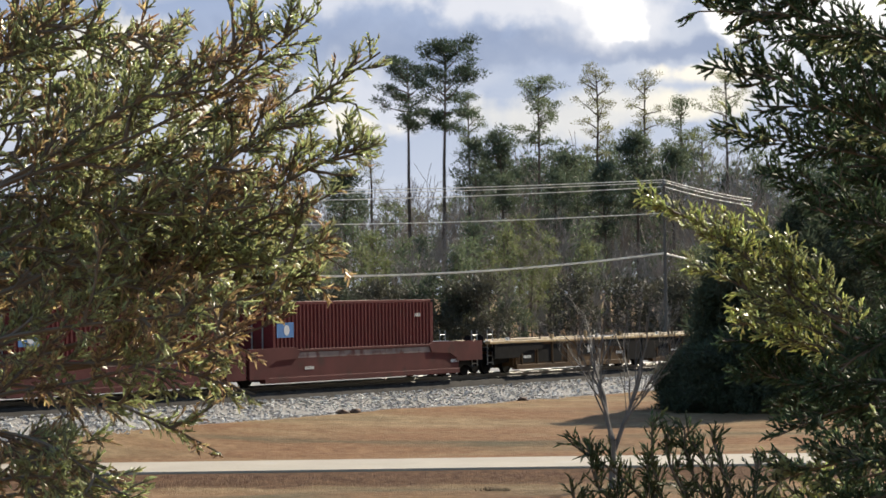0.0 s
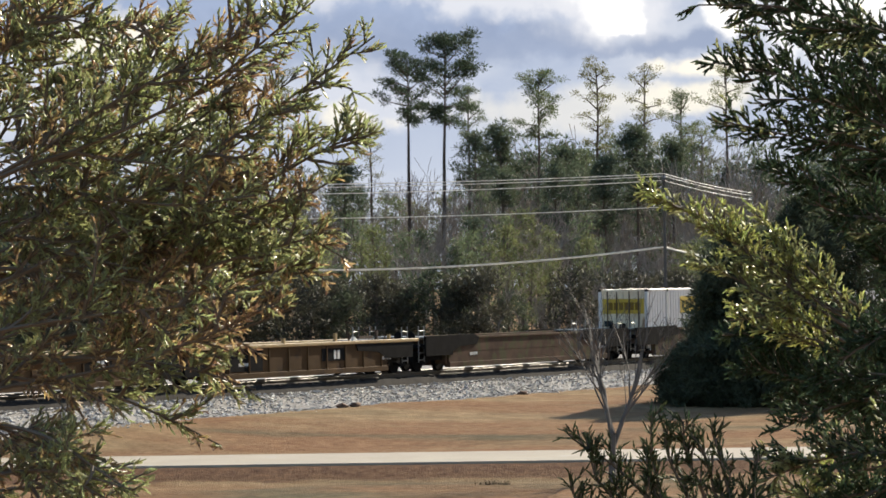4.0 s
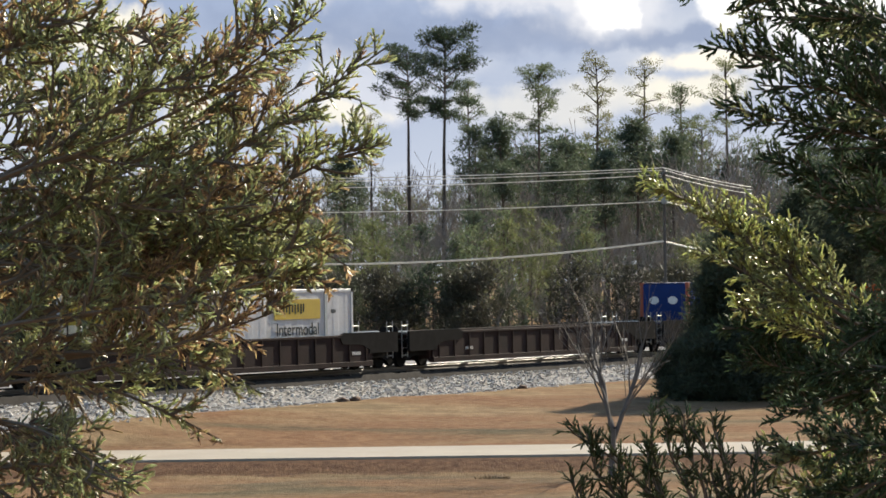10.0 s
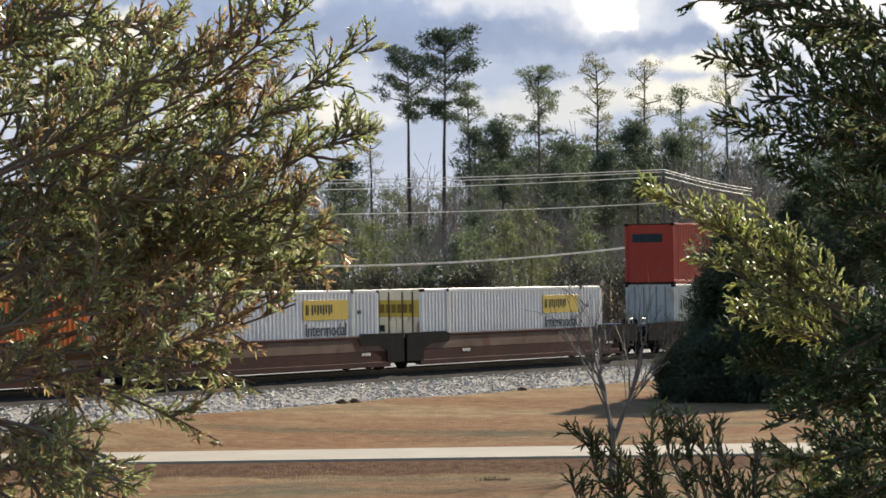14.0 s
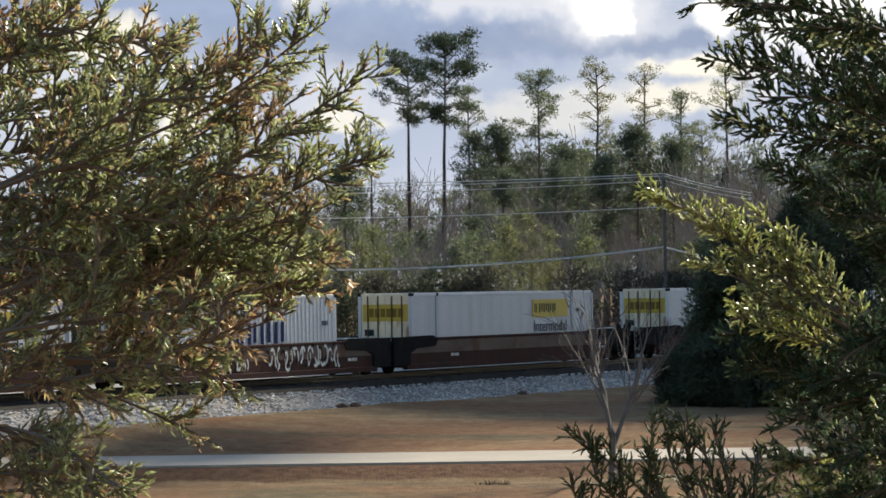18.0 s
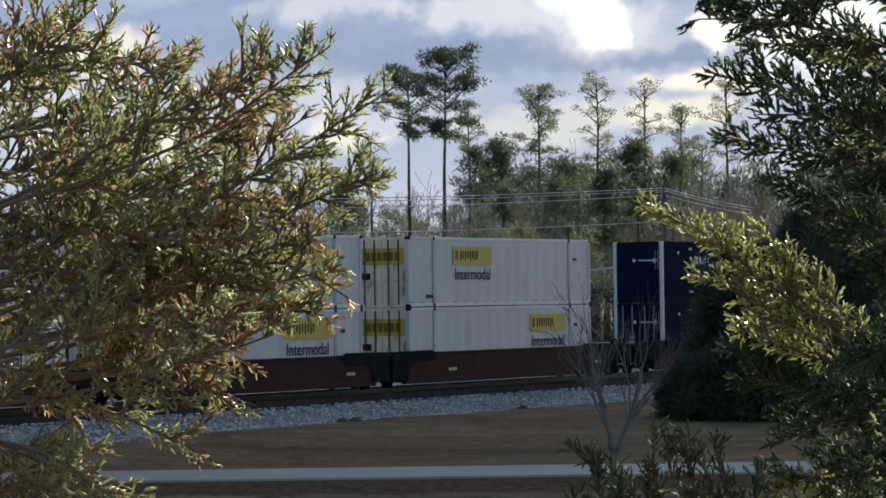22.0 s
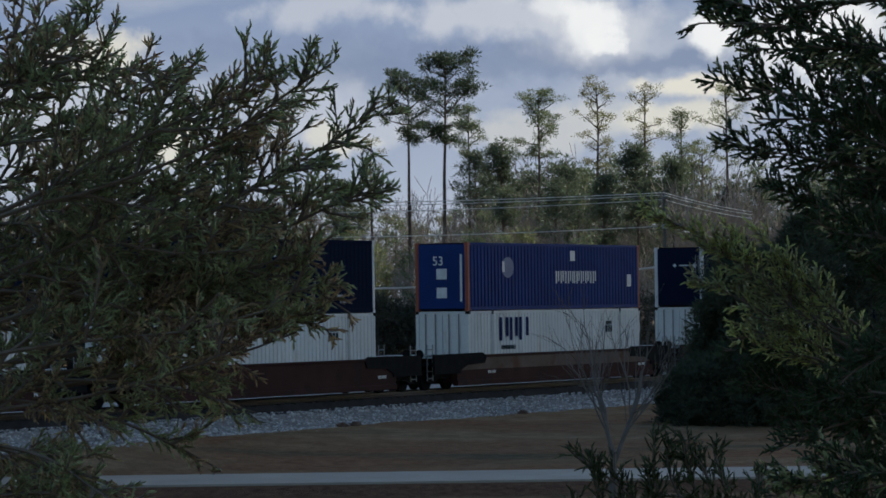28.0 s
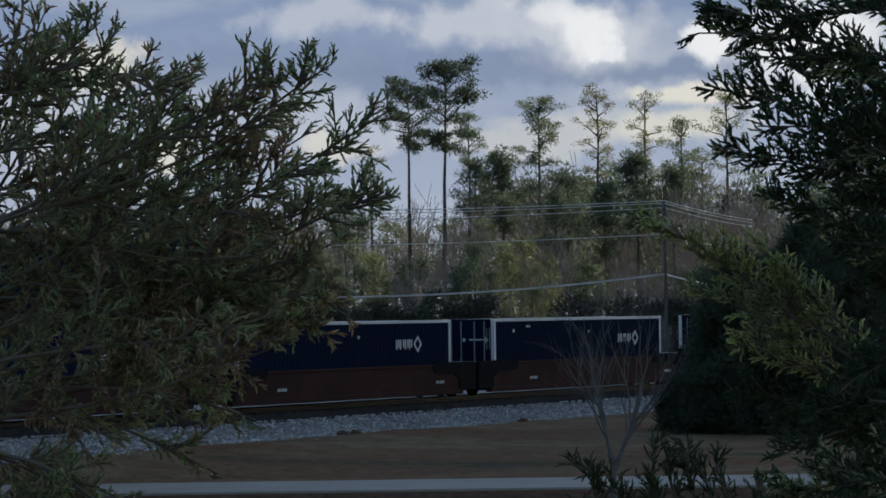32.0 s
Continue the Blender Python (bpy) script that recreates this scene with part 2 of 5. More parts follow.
def grass_material():
    m = bpy.data.materials.new("dormant_grass")
    m.use_nodes = True
    n, l = m.node_tree.nodes, m.node_tree.links
    p = n["Principled BSDF"]
    p.inputs["Roughness"].default_value, p.inputs["Specular IOR Level"].default_value = 0.95, 0.1
    geo = n.new("ShaderNodeNewGeometry")

    def field(scale, detail, stretch=(1, 1, 1)):
        mp, t = n.new("ShaderNodeMapping"), n.new("ShaderNodeTexNoise")
        mp.inputs["Scale"].default_value = stretch
        t.inputs["Scale"].default_value, t.inputs["Detail"].default_value = scale, detail
        l.new(geo.outputs["Position"], mp.inputs["Vector"])
        l.new(mp.outputs["Vector"], t.inputs["Vector"])
        return t.outputs["Fac"]

    def ramp(fac, a, b, ca, cb):
        r = n.new("ShaderNodeValToRGB")
        r.color_ramp.elements[0].position, r.color_ramp.elements[1].position = a, b
        r.color_ramp.elements[0].color, r.color_ramp.elements[1].color = (*ca, 1), (*cb, 1)
        l.new(fac, r.inputs["Fac"])
        return r.outputs["Color"]

    def mix(fac, a, b):
        x = n.new("ShaderNodeMix")
        x.data_type = "RGBA"
        l.new(fac, x.inputs["Factor"])
        l.new(a, x.inputs["A"])
        l.new(b, x.inputs["B"])
        return x.outputs["Result"]

    straw = ramp(field(1.1, 6), 0.3, 0.7, (0.175, 0.108, 0.054), (0.310, 0.215, 0.117))
    clay = ramp(field(2.0, 6), 0.3, 0.7, (0.160, 0.077, 0.034), (0.250, 0.138, 0.070))
    green = ramp(field(2.0, 5), 0.3, 0.7, (0.066, 0.058, 0.030), (0.130, 0.104, 0.058))
    bw = ((0, 0, 0), (1, 1, 1))
    c = mix(ramp(field(0.16, 5, (0.6, 1.2, 1)), 0.42, 0.60, *bw), straw, clay)
    c = mix(ramp(field(0.11, 6, (0.7, 2.0, 1)), 0.54, 0.70, *bw), c, green)
    sep = n.new("ShaderNodeSeparateXYZ")
    l.new(geo.outputs["Position"], sep.inputs["Vector"])
    wob = n.new("ShaderNodeMath")
    wob.operation = "MULTIPLY_ADD"
    l.new(field(0.8, 5), wob.inputs[0])
    wob.inputs[1].default_value = 1.6
    l.new(sep.outputs["Y"], wob.inputs[2])
    edge = n.new("ShaderNodeMapRange")
    edge.inputs["From Min"].default_value, edge.inputs["From Max"].default_value = 101.2, 101.6
    l.new(wob.outputs["Value"], edge.inputs["Value"])
    rim = n.new("ShaderNodeMapRange")
    rim.inputs["From Min"].default_value, rim.inputs["From Max"].default_value = 103.6, 103.2
    l.new(wob.outputs["Value"], rim.inputs["Value"])
    both = n.new("ShaderNodeMath")
    both.operation = "MULTIPLY"
    l.new(edge.outputs["Result"], both.inputs[0])
    l.new(rim.outputs["Result"], both.inputs[1])
    c = mix(both.outputs["Value"], c, ramp(field(3.0, 6), 0.3, 0.7, (0.085, 0.042, 0.022), (0.165, 0.088, 0.046)))
    tuft = ramp(field(5, 4), 0.25, 0.75, (0.68, 0.68, 0.68), (1.16, 1.16, 1.16))
    x = n.new("ShaderNodeMix")
    x.data_type, x.blend_type = "RGBA", "MULTIPLY"
    x.inputs["Factor"].default_value = 1
    l.new(c, x.inputs["A"])
    l.new(tuft, x.inputs["B"])
    l.new(x.outputs["Result"], p.inputs["Base Color"])
    b = n.new("ShaderNodeBump")
    b.inputs["Strength"].default_value, b.inputs["Distance"].default_value = 0.8, 0.08
    l.new(field(14, 6), b.inputs["Height"])
    l.new(b.outputs["Normal"], p.inputs["Normal"])
    return m


GRASS = grass_material()
gx, gy = ground_lines(-34, 60, 1.0, 2600), ground_lines(60, 190, 1.0, 2600)
verts = [(x, y, ground_z(x, y)) for y in gy for x in gx]
faces = [(j * len(gx) + i, j * len(gx) + i + 1, (j + 1) * len(gx) + i + 1, (j + 1) * len(gx) + i) for j in range(len(gy) - 1) for i in range(len(gx) - 1)]
tagged(raw("ground", verts, faces, GRASS, smooth=True), "straw-brown dormant lawn sloping below a railway bank", "ground", kind="structure")

# --- concrete path across the lawn
bm = bmesh.new()
px = np.arange(-60, 90.1, 2.0)
path_y = 104.0
rows_p = []
for x in px:
    z0, z1 = ground_z(x, path_y - 1.7), ground_z(x, path_y + 1.7)
    rows_p.append([bm.verts.new(v) for v in ((x, path_y - 1.7, z0 - 0.1), (x, path_y - 1.68, z0 + 0.05), (x, path_y + 1.68, z1 + 0.05), (x, path_y + 1.7, z1 - 0.1))])
for a, b in zip(rows_p, rows_p[1:]):
    for i in range(3):
        bm.faces.new((a[i], b[i], b[i + 1], a[i + 1]))
tagged(link_mesh("pavement", bm, CONCRETE), "pale concrete footpath across the brown lawn", "path", kind="structure")

# --- track: ballast, ties, rails
TRACK = Matrix.Translation((0, TRACK_Y, 0)) @ Matrix.Translation(N * 1.3) @ pose(0, 0, 0, 0, 0, HEADING)   # x along the track, -y towards the viewer
A0, A1 = -75.0, 210.0
bm = bmesh.new()
sec = ((-4.1, -1.25), (-3.3, -0.98), (-2.15, -0.50), (-1.45, -0.42), (-1.37, -0.20), (0, -0.19), (1.37, -0.20), (2.1, -0.36), (3.2, -0.42), (9.0, -0.44), (16.0, -0.46), (17.0, -1.2))
grid = []
for a in np.arange(A0, A1 + 0.1, 0.5):
    grid.append([bm.verts.new((a, y + 0.22 * noise.noise((a * .5, y, 1)) * (abs(y) > 3), z + 0.05 * noise.noise((a * 1.7, y * 2, 5)))) for y, z in sec])
for r, q in zip(grid, grid[1:]):
    for i in range(len(sec) - 1):
        # middle strip takes the colour that holds the train's shade
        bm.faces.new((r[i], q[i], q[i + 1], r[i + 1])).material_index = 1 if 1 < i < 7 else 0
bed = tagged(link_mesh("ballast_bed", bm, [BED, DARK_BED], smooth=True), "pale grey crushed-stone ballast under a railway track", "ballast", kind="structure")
bed.matrix_basis = TRACK
rng = np.random.default_rng(5)
sv, sf = [], []
for k in range(17000):
    a, y = rng.uniform(-45, 75), -rng.uniform(2.05, 4.0)
    if rng.random() < 0.15:
        y -= abs(rng.normal(0, 0.35))
    z = 0.004 + float(np.interp(-y, (1.4, 1.45, 2.15, 3.3, 4.1), (-0.28, -0.37, -0.45, -0.98, -1.12)))
    r = rng.uniform(0.026, 0.078)
    b = len(sv)
    w = rng.normal(0, 0.25, (6, 3))
    for (dx, dy, dz), e in zip(((1, 0, 0), (0, 1, 0), (-1, 0, 0), (0, -1, 0), (0, 0, 1), (0, 0, -1)), w):
        sv.append((a + r * (dx + e[0]) * 1.2, y + r * (dy + e[1]), z + r * (dz + e[2]) * 0.6))
    sf += [(b + i, b + (i + 1) % 4, b + 4) for i in range(4)] + [(b + (i + 1) % 4, b + i, b + 5) for i in range(4)]
ob = tagged(raw("ballast_stones", sv, sf, STONE), "loose grey crushed stones on the ballast shoulder", "stones", kind="stuff")
ob.matrix_basis = TRACK
track_bed = tagged(new("railway_track"), "steel rails on dark timber ties in grey ballast", "railway track")
track_bed.matrix_basis = TRACK
prof = ((-0.07, -0.17), (0.07, -0.17), (0.07, -0.15), (0.012, -0.125), (0.012, -0.04), (0.036, -0.032), (0.036, -0.004), (-0.036, -0.004), (-0.036, -0.032), (-0.012, -0.04), (-0.012, -0.125), (-0.07, -0.15))
for side in (-0.75, 0.75):
    bm = bmesh.new()
    a = [bm.verts.new((A0, side + y, z)) for y, z in prof]
    c = [bm.verts.new((A1, side + y, z)) for y, z in prof]
    for i in range(len(a)):
        bm.faces.new((a[i], a[(i + 1) % len(a)], c[(i + 1) % len(a)], c[i]))
    part("rail", bm, RAIL, track_bed)
    part("rail_head", boxes((A0, A1, side - 0.039, side + 0.039, -0.036, 0.001), b=0.008), POLISHED, track_bed, "polished steel running surface")
tie = part("tie", boxes((-0.11, 0.11, -1.3, 1.3, -0.36, -0.172), b=0.012), TIE, track_bed)
tie.matrix_basis = pose(-45, 0, 0)
for k in range(1, 215):
    share("tie", tie, track_bed, pose(-45 + k * 0.56, 0, 0, 0, 0, rng.normal(0, 0.6)))

# --- clods of turned earth along the foot of the ballast, and a weedy tuft below the path
EARTH = material("turned_earth", (0.17, 0.10, 0.065), 0.95, dark=0.6, scale=4, fine=20, bump=0.5)
WEED = material("dry_weed", (0.27, 0.20, 0.12), 0.9, dark=0.7, vary=0.6, island=True, bump=0)
for a in (-11.6, -12.1, 2.0):
    vv, ff = [], []
    base = bmesh.new()
    bmesh.ops.create_icosphere(base, subdivisions=3, radius=1)
    k = rng.uniform(0.5, 1.0)
    for v in base.verts:
        v.co = Vector((v.co.x * 0.34 * k, v.co.y * 0.26 * k, v.co.z * 0.15 * k)) * (1 + 0.45 * noise.noise(v.co * 2.1 + Vector((a, 0, 0))) + 0.4 * noise.noise(v.co * 6 + Vector((a, 3, 0))))
    clod = tagged(link_mesh("earth_clod", base, EARTH, smooth=True), "low clod of dark turned earth beside the ballast", "earth clod", "earth clods")
    p = TRACK @ Vector((a, -3.75 - rng.uniform(0, 0.3), 0))
    clod.matrix_basis = pose(p.x, p.y, ground_z(p.x, p.y) + 0.03, 0, 0, HEADING)
tv, tf = [], []
for cx, cy, n, sp in ((1.35, 98.9, 70, 0.16), (1.75, 98.8, 30, 0.1)):
    for i in range(n):
        x, y = cx + rng.normal(0, sp), cy + rng.normal(0, sp * 0.5)
        z, hgt, w = ground_z(x, y), rng.uniform(0.04, 0.16), 0.014
        o = len(tv)
        tv += [(x - w, y, z - 0.02), (x + w, y, z - 0.02), (x + rng.normal(0, 0.05), y + rng.normal(0, 0.05), z + hgt)]
        tf.append((o, o + 1, o + 2))
tagged(raw("weed_tufts", tv, tf, WEED), "low tufts of dry weed in the brown lawn", "weeds", kind="stuff")
# --- the train. Distance run by the train at each whole second
RUN = [0.0, 20.85, 40.9, 61.4, 82.2, 102.9, 123.61, 145.2, 166.85, 189.44, 211.85, 233.54, 255.24, 277.9, 300.16, 322.57, 344.56, 365.82,
       388.14, 409.89, 431.4, 453.51, 474.93, 496.56, 517.92, 538.64, 560.31, 581.0, 601.46, 622.2, 643.0, 663.65, 685.46]
TRAIN = []                           # (thing, place along the train, height)
CL, CW, CH = 16.15, 2.59, 2.9        # a long container
WELL_Z = 0.36                        # floor of a well car over the rails


def on_train(ob, q, z=0.0):
    """Puts a thing at q metres along the train; its own x = 0 is its middle, y = 0 the near side of the load."""
    TRAIN.append((ob, q, z))
    return ob


def ribbed(bm, x0, x1, z0, z1, y, depth, pitch, out=-1):
    """A corrugated wall in x and z, ribs standing out by depth."""
    n = max(1, int(round((x1 - x0) / pitch)))
    w = (x1 - x0) / n
    line = []
    for i in range(n):
        a = x0 + i * w
        line += [(a, y), (a + w * 0.40, y), (a + w * 0.52, y + out * depth), (a + w * 0.88, y + out * depth)]
    line.append((x1, y))
    lo = [bm.verts.new((x, yy, z0)) for x, yy in line]
    hi = [bm.verts.new((x, yy, z1)) for x, yy in line]
    for i in range(len(lo) - 1):
        bm.faces.new((lo[i], lo[i + 1], hi[i + 1], hi[i]) if out < 0 else (lo[i + 1], lo[i], hi[i], hi[i + 1]))
    return bm


def lettering(parent, name, mat, x, z, widths, height, y=-0.012, gap=0.25, label=""):
    """A row of plain bars of the size of letters on a side wall; large ones are parts of their own."""
    bm, last = bmesh.new(), None
    for w in widths:
        w *= height
        if w > 0 and height >= 0.35:
            # two upright strokes for each letter
            k = min(0.36 * w, 0.24 * height)
            box(bm, x, x + k, y, y + 0.006, z, z + height)
            box(bm, x + w - k, x + w, y, y + 0.006, z + (height * 0.18 if w > 0.5 * height else 0), z + height)
        elif w > 0:
            box(bm, x, x + w, y, y + 0.006, z, z + height)
        if w > 0:
            if height >= 0.35:
                last = part(name, bm, mat, parent, label)
                bm = bmesh.new()
        x += abs(w) + gap * height
    if len(bm.verts):
        last = tagged(part(name, bm, mat, parent, label), label, kind="stuff")
    return last


def words(parent, name, text, mat, x, z, size, y=-0.012, turn=0.0):
    cu = bpy.data.curves.new(name, "FONT")
    cu.body, cu.size, cu.extrude = text, size, 0.004
    tmp = bpy.data.objects.new(name, cu)
    scene.collection.objects.link(tmp)
    me = bpy.data.meshes.new_from_object(tmp.evaluated_get(bpy.context.evaluated_depsgraph_get()))
    bpy.data.objects.remove(tmp)
    me.materials.clear()
    me.materials.append(mat)
    ob = new(name, me)
    ob.parent = parent
    ob.matrix_basis = pose(x, y, z, 90, 0, turn)
    return ob


def diamond(bm, x, z, w, h, y=-0.012):
    for s0, s1 in ((1.0, 0.62),):
        o = [(x + w * s0 * a, z + h * s0 * b) for a, b in ((-1, 0), (0, -1), (1, 0), (0, 1))]
        i = [(x + w * s1 * a, z + h * s1 * b) for a, b in ((-1, 0), (0, -1), (1, 0), (0, 1))]
        vo, vi = [bm.verts.new((p, y, q)) for p, q in o], [bm.verts.new((p, y, q)) for p, q in i]
        for k in range(4):
            bm.faces.new((vo[k], vo[(k + 1) % 4], vi[(k + 1) % 4], vi[k]))
    return bm


def container(kind, label, wall, length=CL, height=CH, ribs=0.28, rail=None, post=None, end=None, doors=True, ribdepth=0.03, frames=None):
    """A freight container, x along the train about its middle, near side at y = 0, floor at z = 0."""
    rail, post, end = rail or wall, post or wall, end or wall
    c = tagged(new("freight_container"), label, "container", "containers on the train")
    h = length / 2
    part("side_wall", ribbed(bmesh.new(), -h + 0.14, h - 0.14, 0.16, height - 0.12, 0.035, ribdepth, ribs), wall, c)
    part("side_wall", ribbed(bmesh.new(), -h + 0.14, h - 0.14, 0.16, height - 0.12, CW - 0.035, ribdepth, ribs, 1), wall, c)
    bm = bmesh.new()
    n = 30
    lo, hi = [], []
    for i in range(n * 2 + 1):
        x = -h + 0.08 + (length - 0.16) * i / (2 * n)
        z = height - (0.03 if i % 2 else 0.012)
        lo.append(bm.verts.new((x, 0.05, z)))
        hi.append(bm.verts.new((x, CW - 0.05, z)))
    for i in range(2 * n):
        bm.faces.new((lo[i], lo[i + 1], hi[i + 1], hi[i]))
    part("roof", bm, rail, c)
    part("floor_frame", boxes((-h + 0.1, h - 0.1, 0.03, CW - 0.03, 0.06, 0.2)), STEEL, c)
    for y in (0.0, CW - 0.08):
        part("top_rail", boxes((-h + 0.1, h - 0.1, y, y + 0.08, height - 0.12, height), b=0.01), rail, c)
        part("bottom_rail", boxes((-h + 0.1, h - 0.1, y, y + 0.08, 0.02, 0.18), b=0.01), rail, c)
    for x in (-h, h - 0.16):
        for y in (0.0, CW - 0.16):
            part("corner_post", boxes((x, x + 0.16, y, y + 0.16, 0.1, height - 0.1), b=0.012), post, c)
            for z in (0, height - 0.117):
                part("corner_casting", boxes((x - 0.004, x + 0.178, y - 0.004, y + 0.164, z, z + 0.12)), STEEL if post is wall else post, c)
    if frames and length > 13:
        # lifting posts 40 feet apart on a long container
        for x in (-6.09, 5.93):
            part("lifting_post", boxes((x, x + 0.2, -0.012, 0.06, 0.02, height - 0.01), b=0.01), frames, c)
            part("lifting_casting", boxes((x + 0.02, x + 0.18, -0.016, 0.06, height - 0.13, height + 0.004)), STEEL, c)
            part("lifting_casting", boxes((x + 0.02, x + 0.18, -0.016, 0.06, 0, 0.13)), STEEL, c)
    # leading end: two doors with locking rods
    if doors:
        for y0, y1 in ((0.16, CW / 2 - 0.01), (CW / 2 + 0.01, CW - 0.16)):
            d = part("door", boxes((-h + 0.03, -h + 0.08, y0, y1, 0.14, height - 0.14), b=0.01), end, c)
            for y in (y0 + 0.32, y1 - 0.32):
                part("lock_rod", rods(((-h - 0.01, y, 0.1), (-h - 0.01, y, height - 0.1), 0.03)), RUSTY if end is DOOR_CREAM else GALV, d)
                part("door_handle", boxes((-h - 0.03, -h + 0.03, y - 0.05, y + 0.2, 1.06, 1.10)), GALV, d)
        part("header", boxes((-h, -h + 0.1, 0.16, CW - 0.16, height - 0.14, height - 0.004)), end, c)
        part("door_sill", boxes((-h, -h + 0.1, 0.16, CW - 0.16, 0.0, 0.14)), end, c)
    else:
        part("end_wall", boxes((-h + 0.03, -h + 0.08, 0.16, CW - 0.16, 0.1, height - 0.06), b=0.01), end, c)
    part("end_wall", boxes((h - 0.08, h - 0.03, 0.16, CW - 0.16, 0.1, height - 0.03), b=0.01), wall, c)
    return c


def end_panel(c, mat, length=CL, z0=1.75, z1=2.45, y0=0.2, y1=CW - 0.22, bars=True):
    h = length / 2
    p = part("end_sign", boxes((-h + 0.018, -h + 0.028, y0, y1, z0, z1)), mat, c, "yellow sign panel with dark lettering")
    if bars:
        for i in range(6):
            a = y0 + 0.25 + i * (y1 - y0 - 0.5) / 6
            part("letter_bar", boxes((-h + 0.010, -h + 0.016, a, a + 0.22, z0 + 0.17, z1 - 0.17)), FADED_INK, p)


def yellow_sign(c, x, z=1.75, w=3.3, small=True):
    """A yellow panel with dark block letters and the word below it."""
    p = part("side_sign", boxes((x, x + w, -0.014, 0.01, z, z + 0.78), b=0.003), YELLOW, c, "yellow sign panel with dark lettering")
    k = w / 3.3
    lettering(p, "letter_bar", INK, x + 0.18 * k, z + 0.2, [0.5 * k, 0, 0.75 * k, 0.75 * k, 0.75 * k, 0.7 * k], 0.40, y=-0.022, gap=0.28)
    words(c, "lettering", "Intermodal", INK, x + 0.12, z - 0.62, 0.70 * k, y=-0.008)


# --- kinds of container, each built once and then copied along the train
def jb_long(label, sign_x, doors=True, sign=True, wall=WHITE, end=DOOR_CREAM, ribs=0.28, depth=0.03):
    c = container("long", label, wall, ribs=ribs, frames=GREY_PAINT, end=end, rail=WHITE, doors=doors, ribdepth=depth)
    if sign:
        yellow_sign(c, sign_x)
    end_panel(c, YELLOW)
    part("warning_plate", boxes((-CL / 2 + 0.016, -CL / 2 + 0.026, CW - 0.75, CW - 0.3, 1.15, 1.42)), INK, c)
    lettering(c, "number_mark", INK, 6.4, 1.95, [0.4, 0.4, 0.4, 0.4], 0.14)
    lettering(c, "number_mark", INK, -6.7, 0.36, [0.4, 0.4, 0.4, 0.4, 0.4, 0.4], 0.16)
    return c


def navy_long(label, doors=False, logo_x=-4.6, low=False, rail=NAVY):
    c = container("long", label, NAVY, ribs=0.30, post=WHITE, rail=rail, end=NAVY, doors=doors, ribdepth=0.012)
    h = CL / 2
    z = 1.80 if not low else 1.72
    lettering(c, "logo_bar", WHITE_INK, logo_x, z, [0.62, 0.85, 0.75, 0.6], 0.40, gap=0.12, label="white company lettering")
    part("logo_mark", diamond(bmesh.new(), logo_x + 1.72, z + 0.2, 0.34, 0.36), WHITE_INK, c, "white diamond-shaped mark")
    lettering(c, "number_mark", WHITE_INK, -5.2, 2.50, [0.5] * 5, 0.10)
    lettering(c, "number_mark", WHITE_INK, -5.2, 0.46, [0.5] * 6, 0.10)
    lettering(c, "number_mark", WHITE_INK, 5.2, 0.62, [0.5] * 6, 0.10)
    lettering(c, "number_mark", WHITE_INK, 5.4, 0.40, [0.5] * 8, 0.07)
    part("marker_plate", boxes((-6.4, -6.26, -0.01, 0.01, 2.3, 2.44)), WHITE_INK, c)
    lettering(c, "number_mark", WHITE_INK, 0.6, 2.2, [0.5, 0.5], 0.12)
    part("end_mark", boxes((-h + 0.018, -h + 0.028, 0.55, 1.25, 1.98, 2.04)), WHITE_INK, c)
    for k, w in ((0.42, 0.14), (1.5, 0.10)):
        bm = bmesh.new()
        v = [bm.verts.new((-h + 0.020, y, zz)) for y, zz in ((k - w, 2.01), (k, 2.01 - w), (k + w, 2.01), (k, 2.01 + w))]
        bm.faces.new(v)
        part("end_mark", bm, WHITE_INK, c)
    for y in (0.22, 0.36):
        part("end_rod", rods(((-h - 0.01, y, 1.6), (-h - 0.01, y, 2.5), 0.018)), GALV, c)
    return c


def tan_white_long(label, logo_x):
    c = container("long", label, DIRTY_WHITE, ribs=0.28, frames=GREY_PAINT, end=DIRTY_WHITE, rail=DIRTY_WHITE)
    lettering(c, "logo_bar", BLUE_INK, logo_x, 1.62, [0.80, 0.72, 0.86], 1.0, gap=0.12, label="dark company lettering")
    lettering(c, "letter_bar", INK, logo_x + 0.15, 1.24, [0.5] * 11, 0.18, gap=0.15)
    lettering(c, "number_mark", INK, 4.6, 2.2, [0.5] * 5, 0.16)
    lettering(c, "number_mark", INK, 4.6, 1.85, [0.5] * 3, 0.30)
    return c


